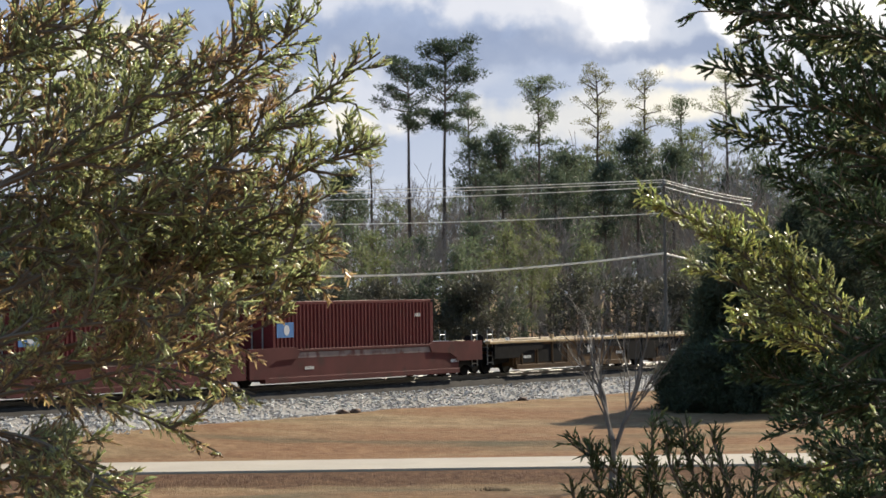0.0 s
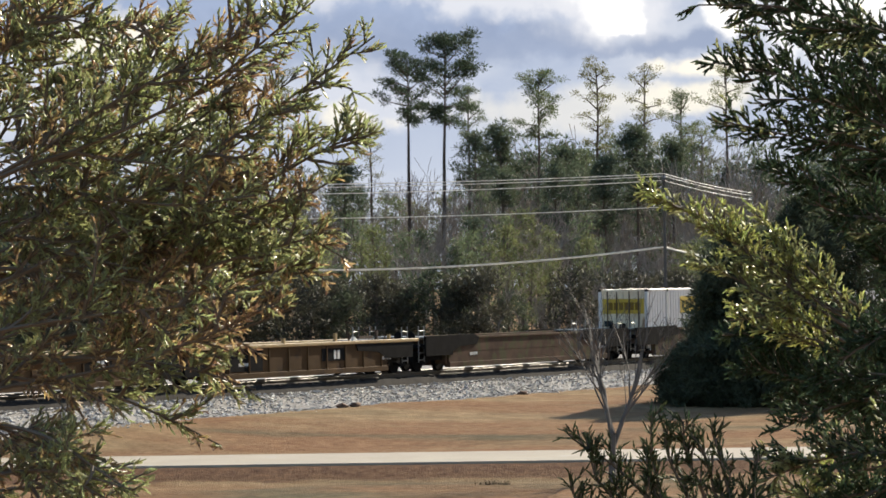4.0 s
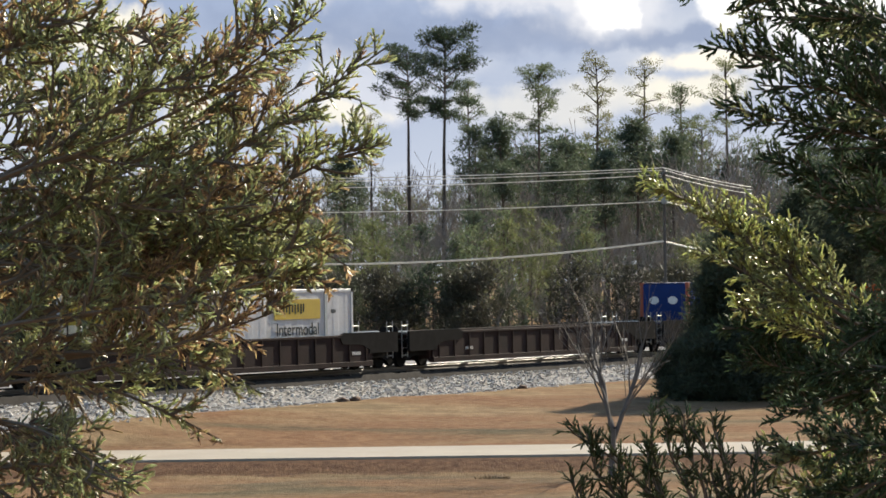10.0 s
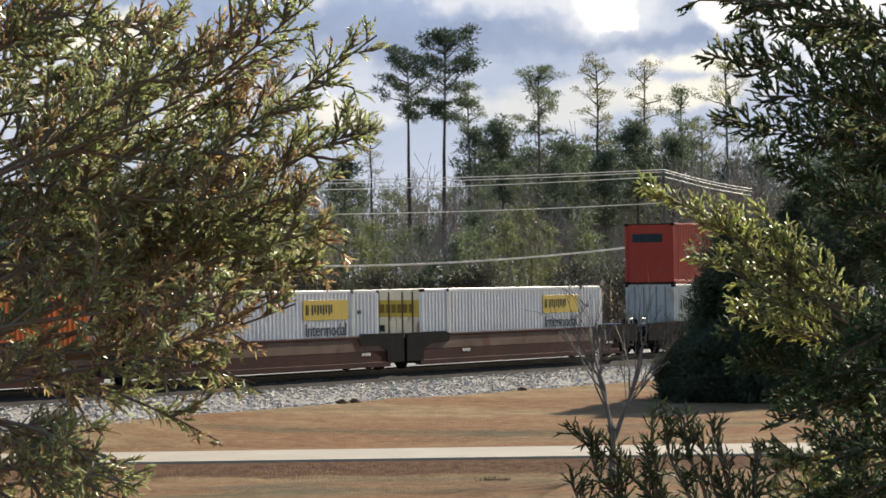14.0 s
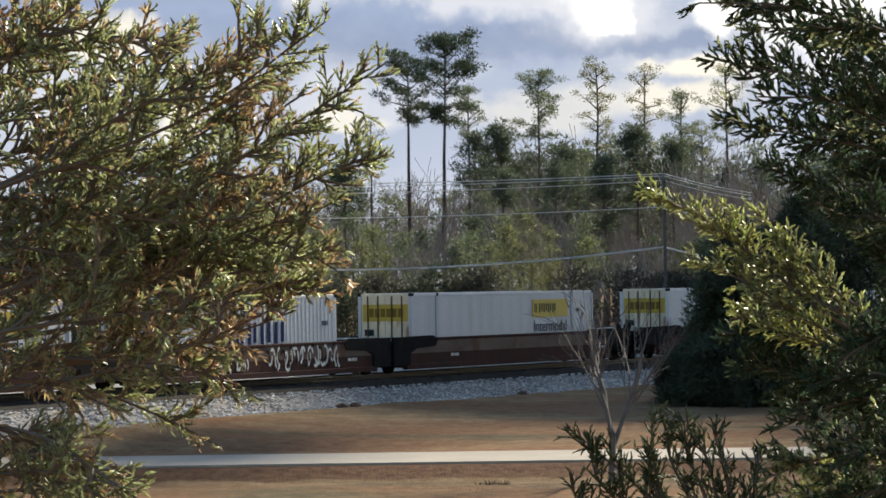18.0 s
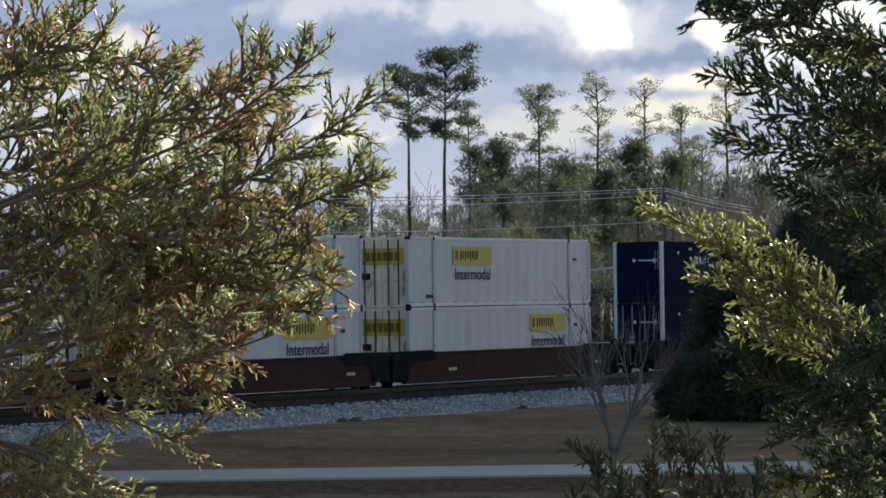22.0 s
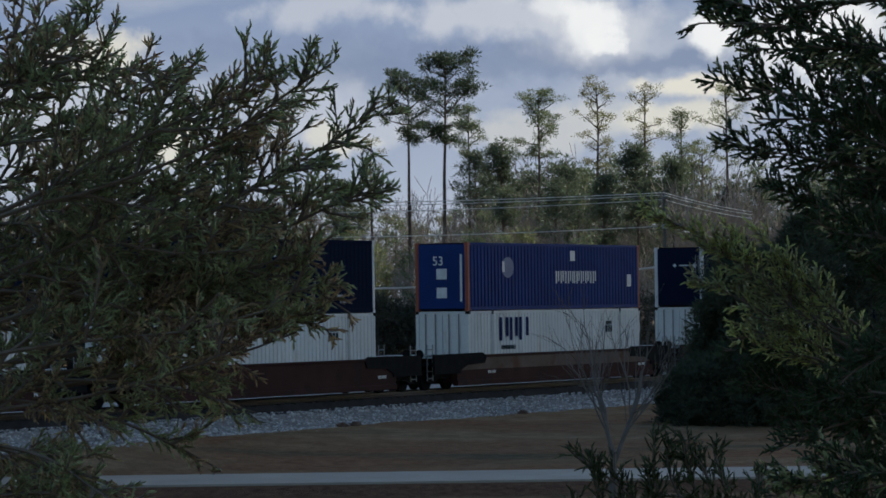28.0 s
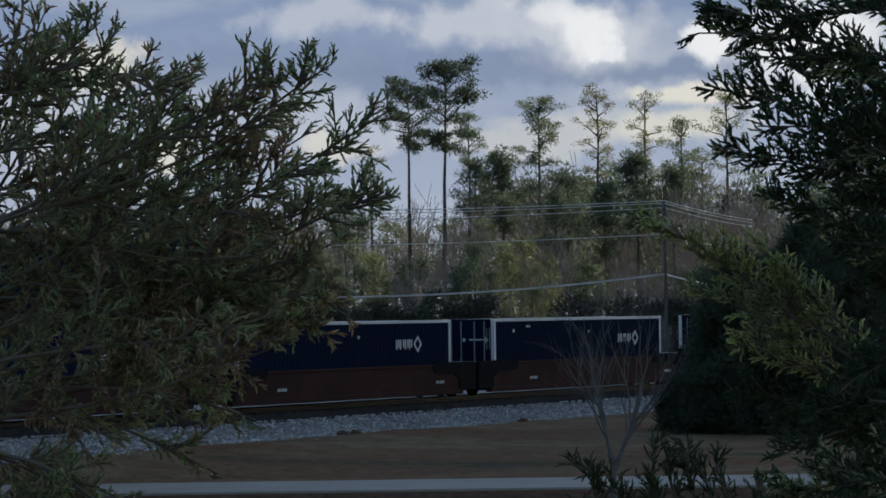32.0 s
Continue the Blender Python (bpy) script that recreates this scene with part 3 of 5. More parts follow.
def blue_long(label, posts=True, octagons=True):
    c = container("long", label, BLUE, ribs=0.30, post=POST_ORANGE if posts else BLUE, rail=BLUE, end=BLUE, doors=False, ribdepth=0.035)
    h = CL / 2
    lettering(c, "logo_bar", WHITE_INK, -0.2, 0.95 + 0.2, [0.6, 0.55, 0.3, 0.55, 0.5, 0.55, 0.55, 0.6, 0.3, 0.55], 0.55, gap=0.22, label="white lettering")
    bm = bmesh.new()
    o = [(-4.6 + 0.55 * math.cos(k), 1.85 + 0.46 * math.sin(k)) for k in np.linspace(0, 2 * math.pi, 13)[:-1]]
    prism(bm, o, -0.012, -0.004)
    part("logo_mark", bm, material("pale_blue_mark", (0.045, 0.10, 0.24), 0.5), c, "pale blue round emblem")
    part("emblem", boxes((-5.1, -4.9, -0.018, -0.013, 1.65, 2.1)), WHITE_INK, c)
    part("white_label", boxes((1.2, 1.65, -0.012, 0.0, 2.15, 2.6)), WHITE_INK, c)
    part("white_label", boxes((6.8, 7.2, -0.012, 0.0, 1.0, 1.55)), WHITE_INK, c)
    if octagons:
        for y in (0.85, 1.85):
            bm = bmesh.new()
            v = [bm.verts.new((-h + 0.022, y + 0.27 * math.cos(a), 2.05 + 0.20 * math.sin(a))) for a in np.linspace(math.pi / 8, math.pi * 17 / 8, 9)[:-1]]
            bm.faces.new(v)
            part("end_mark", bm, WHITE_INK, c)
    else:
        words(c, "number_mark", "53", WHITE_INK, -h + 0.018, 1.95, 0.55, y=1.75, turn=-90)
        for z in (1.35, 0.55):
            part("end_label", boxes((-h + 0.018, -h + 0.026, 1.05, 1.55, z, z + 0.45)), WHITE_INK, c)
        part("end_stripe", boxes((-h + 0.016, -h + 0.024, 0.30, 0.40, 0.4, 2.4)), WHITE_INK, c)
    return c


# --- well cars
def truck(parent, x, label=""):
    t = part("truck", boxes((x - 0.35, x + 0.35, 0.35, 2.25, 0.45, 0.72), b=0.03), STEEL, parent)
    for y in (0.10, 2.33):
        bm = bmesh.new()
        prism(bm, [(x + a, b) for a, b in ((-1.2, 0.34), (-0.95, 0.28), (-0.5, 0.46), (0.5, 0.46), (0.95, 0.28), (1.2, 0.34), (1.2, 0.58), (0.7, 0.62), (0.4, 0.82), (-0.4, 0.82), (-0.7, 0.62), (-1.2, 0.58))], y, y + 0.16)
        part("side_frame", bm, STEEL, t)
    for a in (-0.89, 0.89):
        part("axle", rods(((x + a, 0.3, 0.42), (x + a, 2.3, 0.42), 0.08), sides=8), STEEL, t)
        for y in (0.45, 2.0):
            bm = rods(((x + a, y, 0.42), (x + a, y + 0.13, 0.42), 0.42), ((x + a, y + 0.13, 0.42), (x + a, y + 0.16, 0.42), 0.45), sides=18)
            part("wheel", bm, STEEL, t)
    return t


def well_car(label, length, end0, end1, paint, ribs=0, upper=None, rails=False, gusset=STEEL, tall=1.42, name="well_car", trim=None, band=0.80):
    """One unit of a well car, x about its middle. Ends: 'art' shares a truck with the next unit, 'coup' has its own and a coupler."""
    c = tagged(new(name), label, "railway car", "well cars of the train")
    h = length / 2
    x0, x1 = -h + (1.2 if end0 == "art" else 2.5), h - (1.2 if end1 == "art" else 2.5)
    for y, out in ((-0.16, -1), (CW + 0.05, 1)):
        w = part("side_wall", boxes((x0, x1, y, y + 0.10, 0.28, tall - 0.06)), paint, c)
        part("top_chord", boxes((-h + 0.1, h - 0.1, y - 0.08, y + 0.18, tall - 0.07, tall + 0.06), b=0.015) if trim else boxes((x0 - 0.3, x1 + 0.3, y - 0.05, y + 0.15, tall - 0.1, tall), b=0.015), trim or paint, w)
        part("bottom_chord", boxes((x0, x1, y - 0.05, y + 0.2, 0.15, 0.36), b=0.015), paint, w)
        if upper:
            part("painted_band", boxes((x0 + 0.2, x1 - 0.2, y - 0.006 if out < 0 else y + 0.1, y if out < 0 else y + 0.106, band, tall - 0.12)), upper, w)
        if ribs and out < 0:
            rib = part("rib", boxes((-0.035, 0.035, y - 0.05, y, 0.36, tall - 0.1), b=0.008), paint, w)
            k = int((x1 - x0 - 1.0) / ribs)
            rib.matrix_basis = pose(x0 + 0.5, 0, 0)
            for i in range(1, k + 1):
                share("rib", rib, w, pose(x0 + 0.5 + i * (x1 - x0 - 1.0) / k, 0, 0))
    for x in np.linspace(x0 + 0.8, x1 - 0.8, 6):
        part("cross_beam", boxes((x - 0.18, x + 0.18, -0.06, CW + 0.05, 0.2, 0.34)), paint, c)
    for s, x, kind in ((-1, x0, end0), (1, x1, end1)):
        e = s * h
        part("bulkhead", boxes((min(x, x + s * 0.12), max(x, x + s * 0.12), -0.06, CW + 0.05, 0.3, tall - 0.12)), paint, c)
        # sloping end gusset and deck over the truck
        reach = abs(e - x) - (0.12 if kind == "art" else 0.55)
        for y in (-0.20, CW + 0.06):
            bm = bmesh.new()
            low = 0.32 if kind == "art" else 0.66
            o = [(x - s * 0.25, low), (x + s * reach, low), (x + s * reach, tall + 0.06), (x - s * 2.1, tall + 0.09), (x - s * 2.5, tall - 0.05), (x - s * 2.3, tall - 0.36), (x - s * 0.8, tall - 0.42), (x - s * 0.25, tall - 0.62)]
            prism(bm, o if s > 0 else o[::-1], y - 0.012, y + 0.10)
            part("end_gusset", bm, gusset, c)
        part("end_deck", boxes((min(x, x + s * reach), max(x, x + s * reach), 0.0, CW, 0.98, 1.14), b=0.02), gusset, c)
        part("walkway", boxes((min(x + s * 0.2, x + s * reach), max(x + s * 0.2, x + s * reach), -0.1, CW + 0.1, tall, tall + 0.04)), GALV, c)
        if kind == "coup":
            truck(c, x + s * 0.65)
            part("coupler", boxes((min(x + s * 1.6, e), max(x + s * 1.6, e), 1.15, 1.45, 0.72, 0.98), b=0.04), STEEL, c)
            for y in (0.1, CW - 0.15):
                part("ladder", rods(*[((x + s * 2.05, y, 0.5 + 0.3 * k), (x + s * 2.05 - s * 0.45, y, 0.5 + 0.3 * k), 0.022) for k in range(5)],
                                    ((x + s * 2.05, y, 0.4), (x + s * 2.05, y, 1.9), 0.022), ((x + s * 1.6, y, 0.4), (x + s * 1.6, y, 1.9), 0.022)), GALV, c)
            part("brake_wheel", rods(((x + s * 1.98, 0.5, 1.5), (x + s * 2.03, 0.5, 1.5), 0.2), sides=12), STEEL, c)
        elif s > 0:
            truck(c, e)
        if rails:
            tagged(part("handrail", rods(((x + s * 0.15, 0.05, tall), (x + s * 0.15, 0.05, tall + 0.42), 0.025), ((x + s * 0.15, 0.05, tall + 0.42), (x + s * 0.15, 1.3, tall + 0.42), 0.025),
                                  ((x + s * 0.15, 1.3, tall + 0.42), (x + s * 0.15, 1.3, tall), 0.025), ((x - s * 2.6, 0.05, tall), (x - s * 2.6, 0.05, tall + 0.35), 0.04)), RUSTY, c), kind="stuff")
    if trim:
        # dark patched panels, a marking panel and small stakes along the top edge of the empty cars
        for a, b in ((0.4, 1.7), (1.85, 3.2), (3.3, 4.2)):
            part("patch_panel", boxes((x0 + a, x0 + b, -0.172, -0.162, 0.42, tall - 0.16)), STEEL, c, "dark patched panel")
        plate = part("marking_panel", boxes((x1 - 5.0, x1 - 3.2, -0.176, -0.162, 0.66, 1.16)), STEEL, c, "dark marking panel")
        lettering(plate, "letter_bar", DIRTY_WHITE, x1 - 4.1, 0.74, [0.5, 0.5], 0.34, y=-0.184)
        for k, hgt in ((0.12, 0.14), (0.4, 0.2), (0.62, 0.32), (0.70, 0.15), (0.86, 0.2)):
            a = -h + k * length
            part("stake", boxes((a, a + 0.14, -0.2, -0.08, tall + 0.06, tall + 0.06 + hgt), b=0.01), CHORD if hgt > 0.18 else DIRTY_WHITE, c)
        part("end_frame", boxes((x1 - 1.6, x1 - 0.5, 0.2, 0.3, tall + 0.1, tall + 0.22), (x1 - 0.2, x1 - 0.1, 0.2, 0.3, tall, tall + 0.42)), RUSTY, c)
    for k in (-0.28, 0.33):
        lettering(c, "number_mark", DIRTY_WHITE, k * length, 0.62, [0.5, 0.5, 0.5, 0, 0.5, 0.5, 0.5, 0.5], 0.12, y=-0.175)
    return c


LONG_JB = "white ribbed 53-foot container with yellow sign, on a well car"
jb_mid = jb_long(LONG_JB, 2.4)
jb_fore = jb_long("white ribbed 53-foot container with yellow sign near its leading end", -4.6)
jb_fore_plain = jb_long("grey-white smooth 53-foot container with yellow sign near its leading end", -4.4, ribs=0.9, depth=0.008, wall=CHALK)
jb_late = jb_long("grey-white smooth 53-foot container with yellow sign", 2.3, ribs=0.9, depth=0.008, wall=CHALK)
navy_high = navy_long("navy blue 53-foot container with white corner posts")
navy_low = navy_long("navy blue 53-foot container with white diamond mark", doors=True, logo_x=3.2, low=True)
navy_end = navy_long("navy blue 53-foot container with white roof rail", doors=True, logo_x=3.6, low=True, rail=WHITE)
cream = tan_white_long("weathered white 53-foot container with dark company lettering", -5.4)
blue_single = blue_long("bright blue ribbed container with round emblem and octagon marks")
blue_top = blue_long("blue ribbed 53-foot container with orange corner posts", octagons=False)
orange = container("long", "orange ribbed 53-foot container with small white marks", ORANGE, ribs=0.30, end=ORANGE, ribdepth=0.03, frames=ORANGE)
part("end_sign", boxes((-CL / 2 + 0.018, -CL / 2 + 0.028, 0.25, CW - 0.3, 1.75, 2.25)), RUSTY, orange)
lettering(orange, "letter_bar", RUSTY, -6.0, 1.35, [0.5] * 6, 0.4)
for k in (-0.6, 0.3):
    part("white_label", boxes((k, k + 0.3, -0.012, 0.0, 1.75, 2.0), b=0.004), WHITE_INK, orange)
red_top = container("long", "faded red 53-foot container on top of a grey one", RED, ribs=0.30, end=RED, ribdepth=0.02, doors=False)
part("end_sign", boxes((-CL / 2 + 0.018, -CL / 2 + 0.028, 0.6, CW - 0.4, 2.0, 2.4)), INK, red_top)
grey_low = container("long", "pale grey container with dark lettering under a red one", GREY_PAINT, ribs=0.30, end=GREY_PAINT, ribdepth=0.03)
lettering(grey_low, "letter_bar", INK, 3.2, 1.5, [0.8, 0.8, 0.5, 0.8, 0.8], 0.75)
lettering(grey_low, "letter_bar", INK, -7.4, 1.7, [0.8, 0.8, 0.5, 0.8], 0.5)
blue_ship = container("short", "white 40-foot container with large blue lettering", WHITE, length=12.19, ribs=0.28, end=DIRTY_WHITE)
lettering(blue_ship, "logo_bar", BLUE_INK, -3.7, 0.95, [1.05], 1.3, gap=0.2, label="large dark blue company lettering")
lettering(blue_ship, "logo_bar", BLUE_INK, -2.05, 0.95, [0.72, 0.55, 0.62, 0.72, 0.72], 0.95, gap=0.30, label="large dark blue company lettering")
lettering(blue_ship, "number_mark", BLUE_INK, -3.6, 2.45, [0.5] * 6, 0.14)
lettering(blue_ship, "number_mark", INK, 5.0, 1.7, [0.4] * 4, 0.18)
maroon = container("short", "dark red ribbed 40-foot container with small blue logo", MAROON, length=12.19, ribs=0.27, end=MAROON, ribdepth=0.045, rail=MAROON)
part("logo_bar", boxes((-5.85, -4.65, -0.012, 0.0, 1.52, 2.10)), material("logo_blue", (0.03, 0.16, 0.42), 0.5), maroon, "square blue and white logo")
part("logo_mark", rods(((-5.15, -0.018, 1.80), (-5.15, -0.012, 1.80), 0.20), sides=16), WHITE_INK, maroon)
lettering(maroon, "number_mark", WHITE_INK, 4.6, 2.2, [0.4] * 5, 0.14)

USED = set()


def load(kind, q, level):
    z = WELL_Z + level * (CH + 0.02)
    ob = kind if kind not in USED else copy_thing(kind, Matrix.Identity(4))
    USED.add(kind)
    return on_train(ob, q, z)


# middle of the load, car kind, lower and upper load
UNITS = [(-23.2, "maroon", maroon, None), (-7.0, "maroon", maroon, None)]
for a, b in ((3.4, 17.9), (17.9, 32.4), (32.4, 47.6), (47.6, 62.7), (62.7, 79.8)):
    UNITS.append(((a + b) / 2, "yellow", None, None))
UNITS += [(89.0, "rust", None, None), (109.34, "rust", jb_fore, None), (133.45, "brown", jb_late, jb_late), (153.55, "brown", jb_mid, jb_mid), (172.51, "brown", jb_mid, jb_late),
          (196.55, "brown", jb_late, None), (220.0, "brown", None, None), (243.38, "brown", blue_single, None), (267.15, "tan", orange, None), (286.82, "tan", jb_mid, None),
          (306.47, "tan", jb_mid, None), (330.14, "brown", grey_low, red_top), (354.07, "tan", jb_late, None), (373.56, "sprayed", blue_ship, None), (393.58, "tan", jb_late, None),
          (417.51, "oxide", jb_mid, None), (440.5, "oxide", jb_mid, jb_mid), (460.34, "oxide", jb_late, jb_late), (480.15, "oxide", jb_late, jb_fore_plain), (503.68, "oxide", navy_low, navy_high),
          (526.9, "oxide", blue_single, None), (546.0, "oxide", blue_single, None), (565.38, "oxide", cream, navy_high), (587.86, "oxide", cream, navy_high),
          (611.61, "tan", cream, blue_top), (634.6, "yellow_loaded", cream, navy_high), (658.02, "oxide", navy_low, navy_high), (677.93, "oxide", navy_end, None), (697.81, "oxide", navy_end, None), (721.2, "oxide", navy_end, None)]
PAINT = {"sprayed": dict(paint=CAR_RED, upper=CAR_TAN), "tan": dict(paint=CAR_RED, upper=CAR_TAN), "rust": dict(paint=CAR_RUST, upper=CAR_RUST), "maroon": dict(paint=CAR_MAROON, upper=PALE_BAND, band=1.08, gusset=CAR_MAROON), "brown": dict(paint=CAR_BROWN, ribs=1.25),
         "oxide": dict(paint=CAR_RED, upper=CAR_RED), "yellow": dict(paint=CAR_YELLOW, rails=True, ribs=1.35, tall=1.36, trim=CHORD), "yellow_loaded": dict(paint=CAR_YELLOW, gusset=CAR_BROWN)}
CAR_LABEL = {"maroon": "maroon well car with a chalky pale upper band", "sprayed": "faded red-brown well car with pale spray-painted marks", "tan": "faded red-brown well car with a paler upper band", "rust": "rust-stained tan well car with smooth sides", "brown": "dark brown well car with ribbed sides",
             "oxide": "dark oxide-red well car with white markings", "yellow": "empty weathered yellow well car with sunlit top edge", "yellow_loaded": "weathered yellow-brown well car under containers"}
CAR_BUILT = {}
mids = [u[0] for u in UNITS]
for i, (q, kind, low, high) in enumerate(UNITS):
    if kind == "yellow":
        q0, q1 = ((3.4, 17.9), (17.9, 32.4), (32.4, 47.6), (47.6, 62.7), (62.7, 79.8))[i - 2]
        e0, e1 = "coup" if i == 2 else "art", "coup" if i == 6 else "art"
    elif i < 2:
        q0, q1, e0, e1 = ((-31.2, -15.2, "art", "art"), (-15.2, 3.4, "art", "coup"))[i]
    else:
        q0 = 79.8 if i == 7 else (mids[i - 1] + q) / 2
        q1 = (mids[i + 1] + q) / 2 if i + 1 < len(UNITS) else q + 11.7
        e0 = "coup" if q - mids[i - 1] > 21.5 or i <= 8 else "art"
        e1 = "coup" if i + 1 >= len(UNITS) or mids[i + 1] - q > 21.5 or i == 7 else "art"
    key = (kind, round((q1 - q0) * 2) / 2, e0, e1)
    label = CAR_LABEL[kind] + ("" if low or kind == "yellow" else ", empty")
    if key in CAR_BUILT:
        car = copy_thing(CAR_BUILT[key], Matrix.Identity(4))
        car["label"] = label
    else:
        car = CAR_BUILT[key] = well_car(label, q1 - q0, e0, e1, **PAINT[kind])
    on_train(car, (q0 + q1) / 2)
    if kind == "sprayed":
        # pale and dark sprayed loops along the car's side
        rs = np.random.default_rng(21)
        for x0, n, hgt in ((-2.8, 12, 0.5), (0.6, 30, 0.92)):
            for j in range(n):
                cx, cz = x0 + 0.18 * j, 0.42 + hgt * rs.uniform(0.35, 0.6)
                rad, a0, turn = hgt * rs.uniform(0.28, 0.48), rs.uniform(0, 6.3), rs.uniform(2.0, 4.5)
                bm, prev = bmesh.new(), None
                for k in range(10):
                    a = a0 + turn * k / 9
                    d = Vector((math.cos(a) * 0.55, 0, math.sin(a)))
                    now = [bm.verts.new((cx + d.x * (rad + o), -0.216, cz + d.z * (rad + o))) for o in (-0.06, 0.06)]
                    if prev:
                        bm.faces.new((prev[0], prev[1], now[1], now[0]))
                    prev = now
                part("sprayed_stroke", bm, DIRTY_WHITE if j % 3 else STEEL, car)
    if low:
        load(low, q, 0)
    if high:
        load(high, q, 1)


def train_pose(q, z, t):
    k = min(int(t), 31)
    # the distance run, eased between whole seconds by the neighbours' slope
    f = t - k
    s = lambda i: RUN[i] if 0 <= i < len(RUN) else (2 * RUN[0] - RUN[1] if i < 0 else 2 * RUN[-1] - RUN[-2])
    p0, p1, p2, p3 = s(k - 1), s(k), s(k + 1), s(k + 2)
    run = p1 + 0.5 * f * (p2 - p0 + f * (2 * p0 - 5 * p1 + 4 * p2 - p3 + f * (3 * (p1 - p2) + p3 - p0)))
    p = Vector((0, TRACK_Y, z)) + U * (q - run)
    return pose(p.x, p.y, p.z, 0, 0, HEADING)
# --- sky backdrop with broken cloud, far behind the woods
def cloud_material():
    m = bpy.data.materials.new("cloudy_sky")
    m.use_nodes = True
    n, l = m.node_tree.nodes, m.node_tree.links
    n.remove(n["Principled BSDF"])
    em = n.new("ShaderNodeEmission")
    l.new(em.outputs["Emission"], n["Material Output"].inputs["Surface"])
    tc = n.new("ShaderNodeTexCoord")
    warp = n.new("ShaderNodeTexNoise")
    warp.inputs["Scale"].default_value, warp.inputs["Detail"].default_value = 0.010, 5
    l.new(tc.outputs["Object"], warp.inputs["Vector"])
    wv = n.new("ShaderNodeVectorMath")
    wv.operation = "MULTIPLY_ADD"
    l.new(warp.outputs["Color"], wv.inputs[0])
    wv.inputs[1].default_value, wv.inputs[2].default_value = (60, 0, 60), (-30, 0, -30)
    add = n.new("ShaderNodeVectorMath")
    l.new(tc.outputs["Object"], add.inputs[0])
    l.new(wv.outputs["Vector"], add.inputs[1])

    rag = n.new("ShaderNodeTexNoise")
    rag.inputs["Scale"].default_value, rag.inputs["Detail"].default_value, rag.inputs["Roughness"].default_value = 0.030, 7, 0.55
    l.new(tc.outputs["Object"], rag.inputs["Vector"])

    def blob(x, z, w, h, soft=1.0):
        """1 inside an ellipse of the sky, fading out over its edge."""
        s = n.new("ShaderNodeVectorMath")
        s.operation = "MULTIPLY_ADD"
        l.new(add.outputs["Vector"], s.inputs[0])
        s.inputs[1].default_value, s.inputs[2].default_value = (1 / w, 0, 1 / h), (-x / w, 0, -z / h)
        d = n.new("ShaderNodeVectorMath")
        d.operation = "LENGTH"
        l.new(s.outputs["Vector"], d.inputs[0])
        j = n.new("ShaderNodeMath")
        j.operation = "MULTIPLY_ADD"
        l.new(rag.outputs["Fac"], j.inputs[0])
        j.inputs[1].default_value = 2.6
        l.new(d.outputs["Value"], j.inputs[2])
        r = n.new("ShaderNodeMapRange")
        r.interpolation_type = "SMOOTHSTEP"
        r.inputs["From Min"].default_value, r.inputs["From Max"].default_value = 2.3 + soft * 0.5, 2.3 - soft * 0.5
        l.new(j.outputs["Value"], r.inputs["Value"])
        return r.outputs["Result"]

    def mix(fac, a, b, amount=1.0):
        x = n.new("ShaderNodeMix")
        x.data_type = "RGBA"
        if amount != 1.0:
            k = n.new("ShaderNodeMath")
            k.operation = "MULTIPLY"
            l.new(fac, k.inputs[0])
            k.inputs[1].default_value = amount
            fac = k.outputs["Value"]
        l.new(fac, x.inputs["Factor"])
        l.new(a, x.inputs["A"])
        x.inputs["B"].default_value = (*b, 1)
        return x.outputs["Result"]

    sep = n.new("ShaderNodeSeparateXYZ")
    l.new(add.outputs["Vector"], sep.inputs["Vector"])
    r = n.new("ShaderNodeMapRange")
    r.inputs["From Min"].default_value, r.inputs["From Max"].default_value = 60, 260
    l.new(sep.outputs["Z"], r.inputs["Value"])
    ramp = n.new("ShaderNodeValToRGB")
    ramp.color_ramp.elements[0].color, ramp.color_ramp.elements[1].color = (0.56, 0.62, 0.74, 1), (0.29, 0.38, 0.58, 1)
    l.new(r.outputs["Result"], ramp.inputs["Fac"])
    c = ramp.outputs["Color"]
    mp, t = n.new("ShaderNodeMapping"), n.new("ShaderNodeTexNoise")
    mp.inputs["Scale"].default_value = (0.0042, 1, 0.013)
    t.inputs["Detail"].default_value, t.inputs["Scale"].default_value = 7, 1
    l.new(add.outputs["Vector"], mp.inputs["Vector"])
    l.new(mp.outputs["Vector"], t.inputs["Vector"])
    f = n.new("ShaderNodeValToRGB")
    f.color_ramp.elements[0].position, f.color_ramp.elements[1].position = 0.46, 0.66
    l.new(t.outputs["Fac"], f.inputs["Fac"])
    c = mix(f.outputs["Color"], c, (0.66, 0.70, 0.78), 0.8)
    for x, z, w, h, soft, col, amt in CLOUDS:
        c = mix(blob(x, z, w, h, soft), c, col, amt)
    l.new(c, em.inputs["Color"])
    em.inputs["Strength"].default_value = SKY_GLOW
    return m


SKY_D = 2500.0
SKY_GLOW = 0.66
WARM, PALE, SLATE = (0.98, 0.93, 0.80), (0.78, 0.80, 0.86), (0.27, 0.34, 0.50)


def sky_spot(x, y, w, h, soft, col, amt):
    p = at_view(x, y, SKY_D)
    return (p.x, p.z, w * SKY_D / FOCAL, h * SKY_D / FOCAL, soft, col, amt)


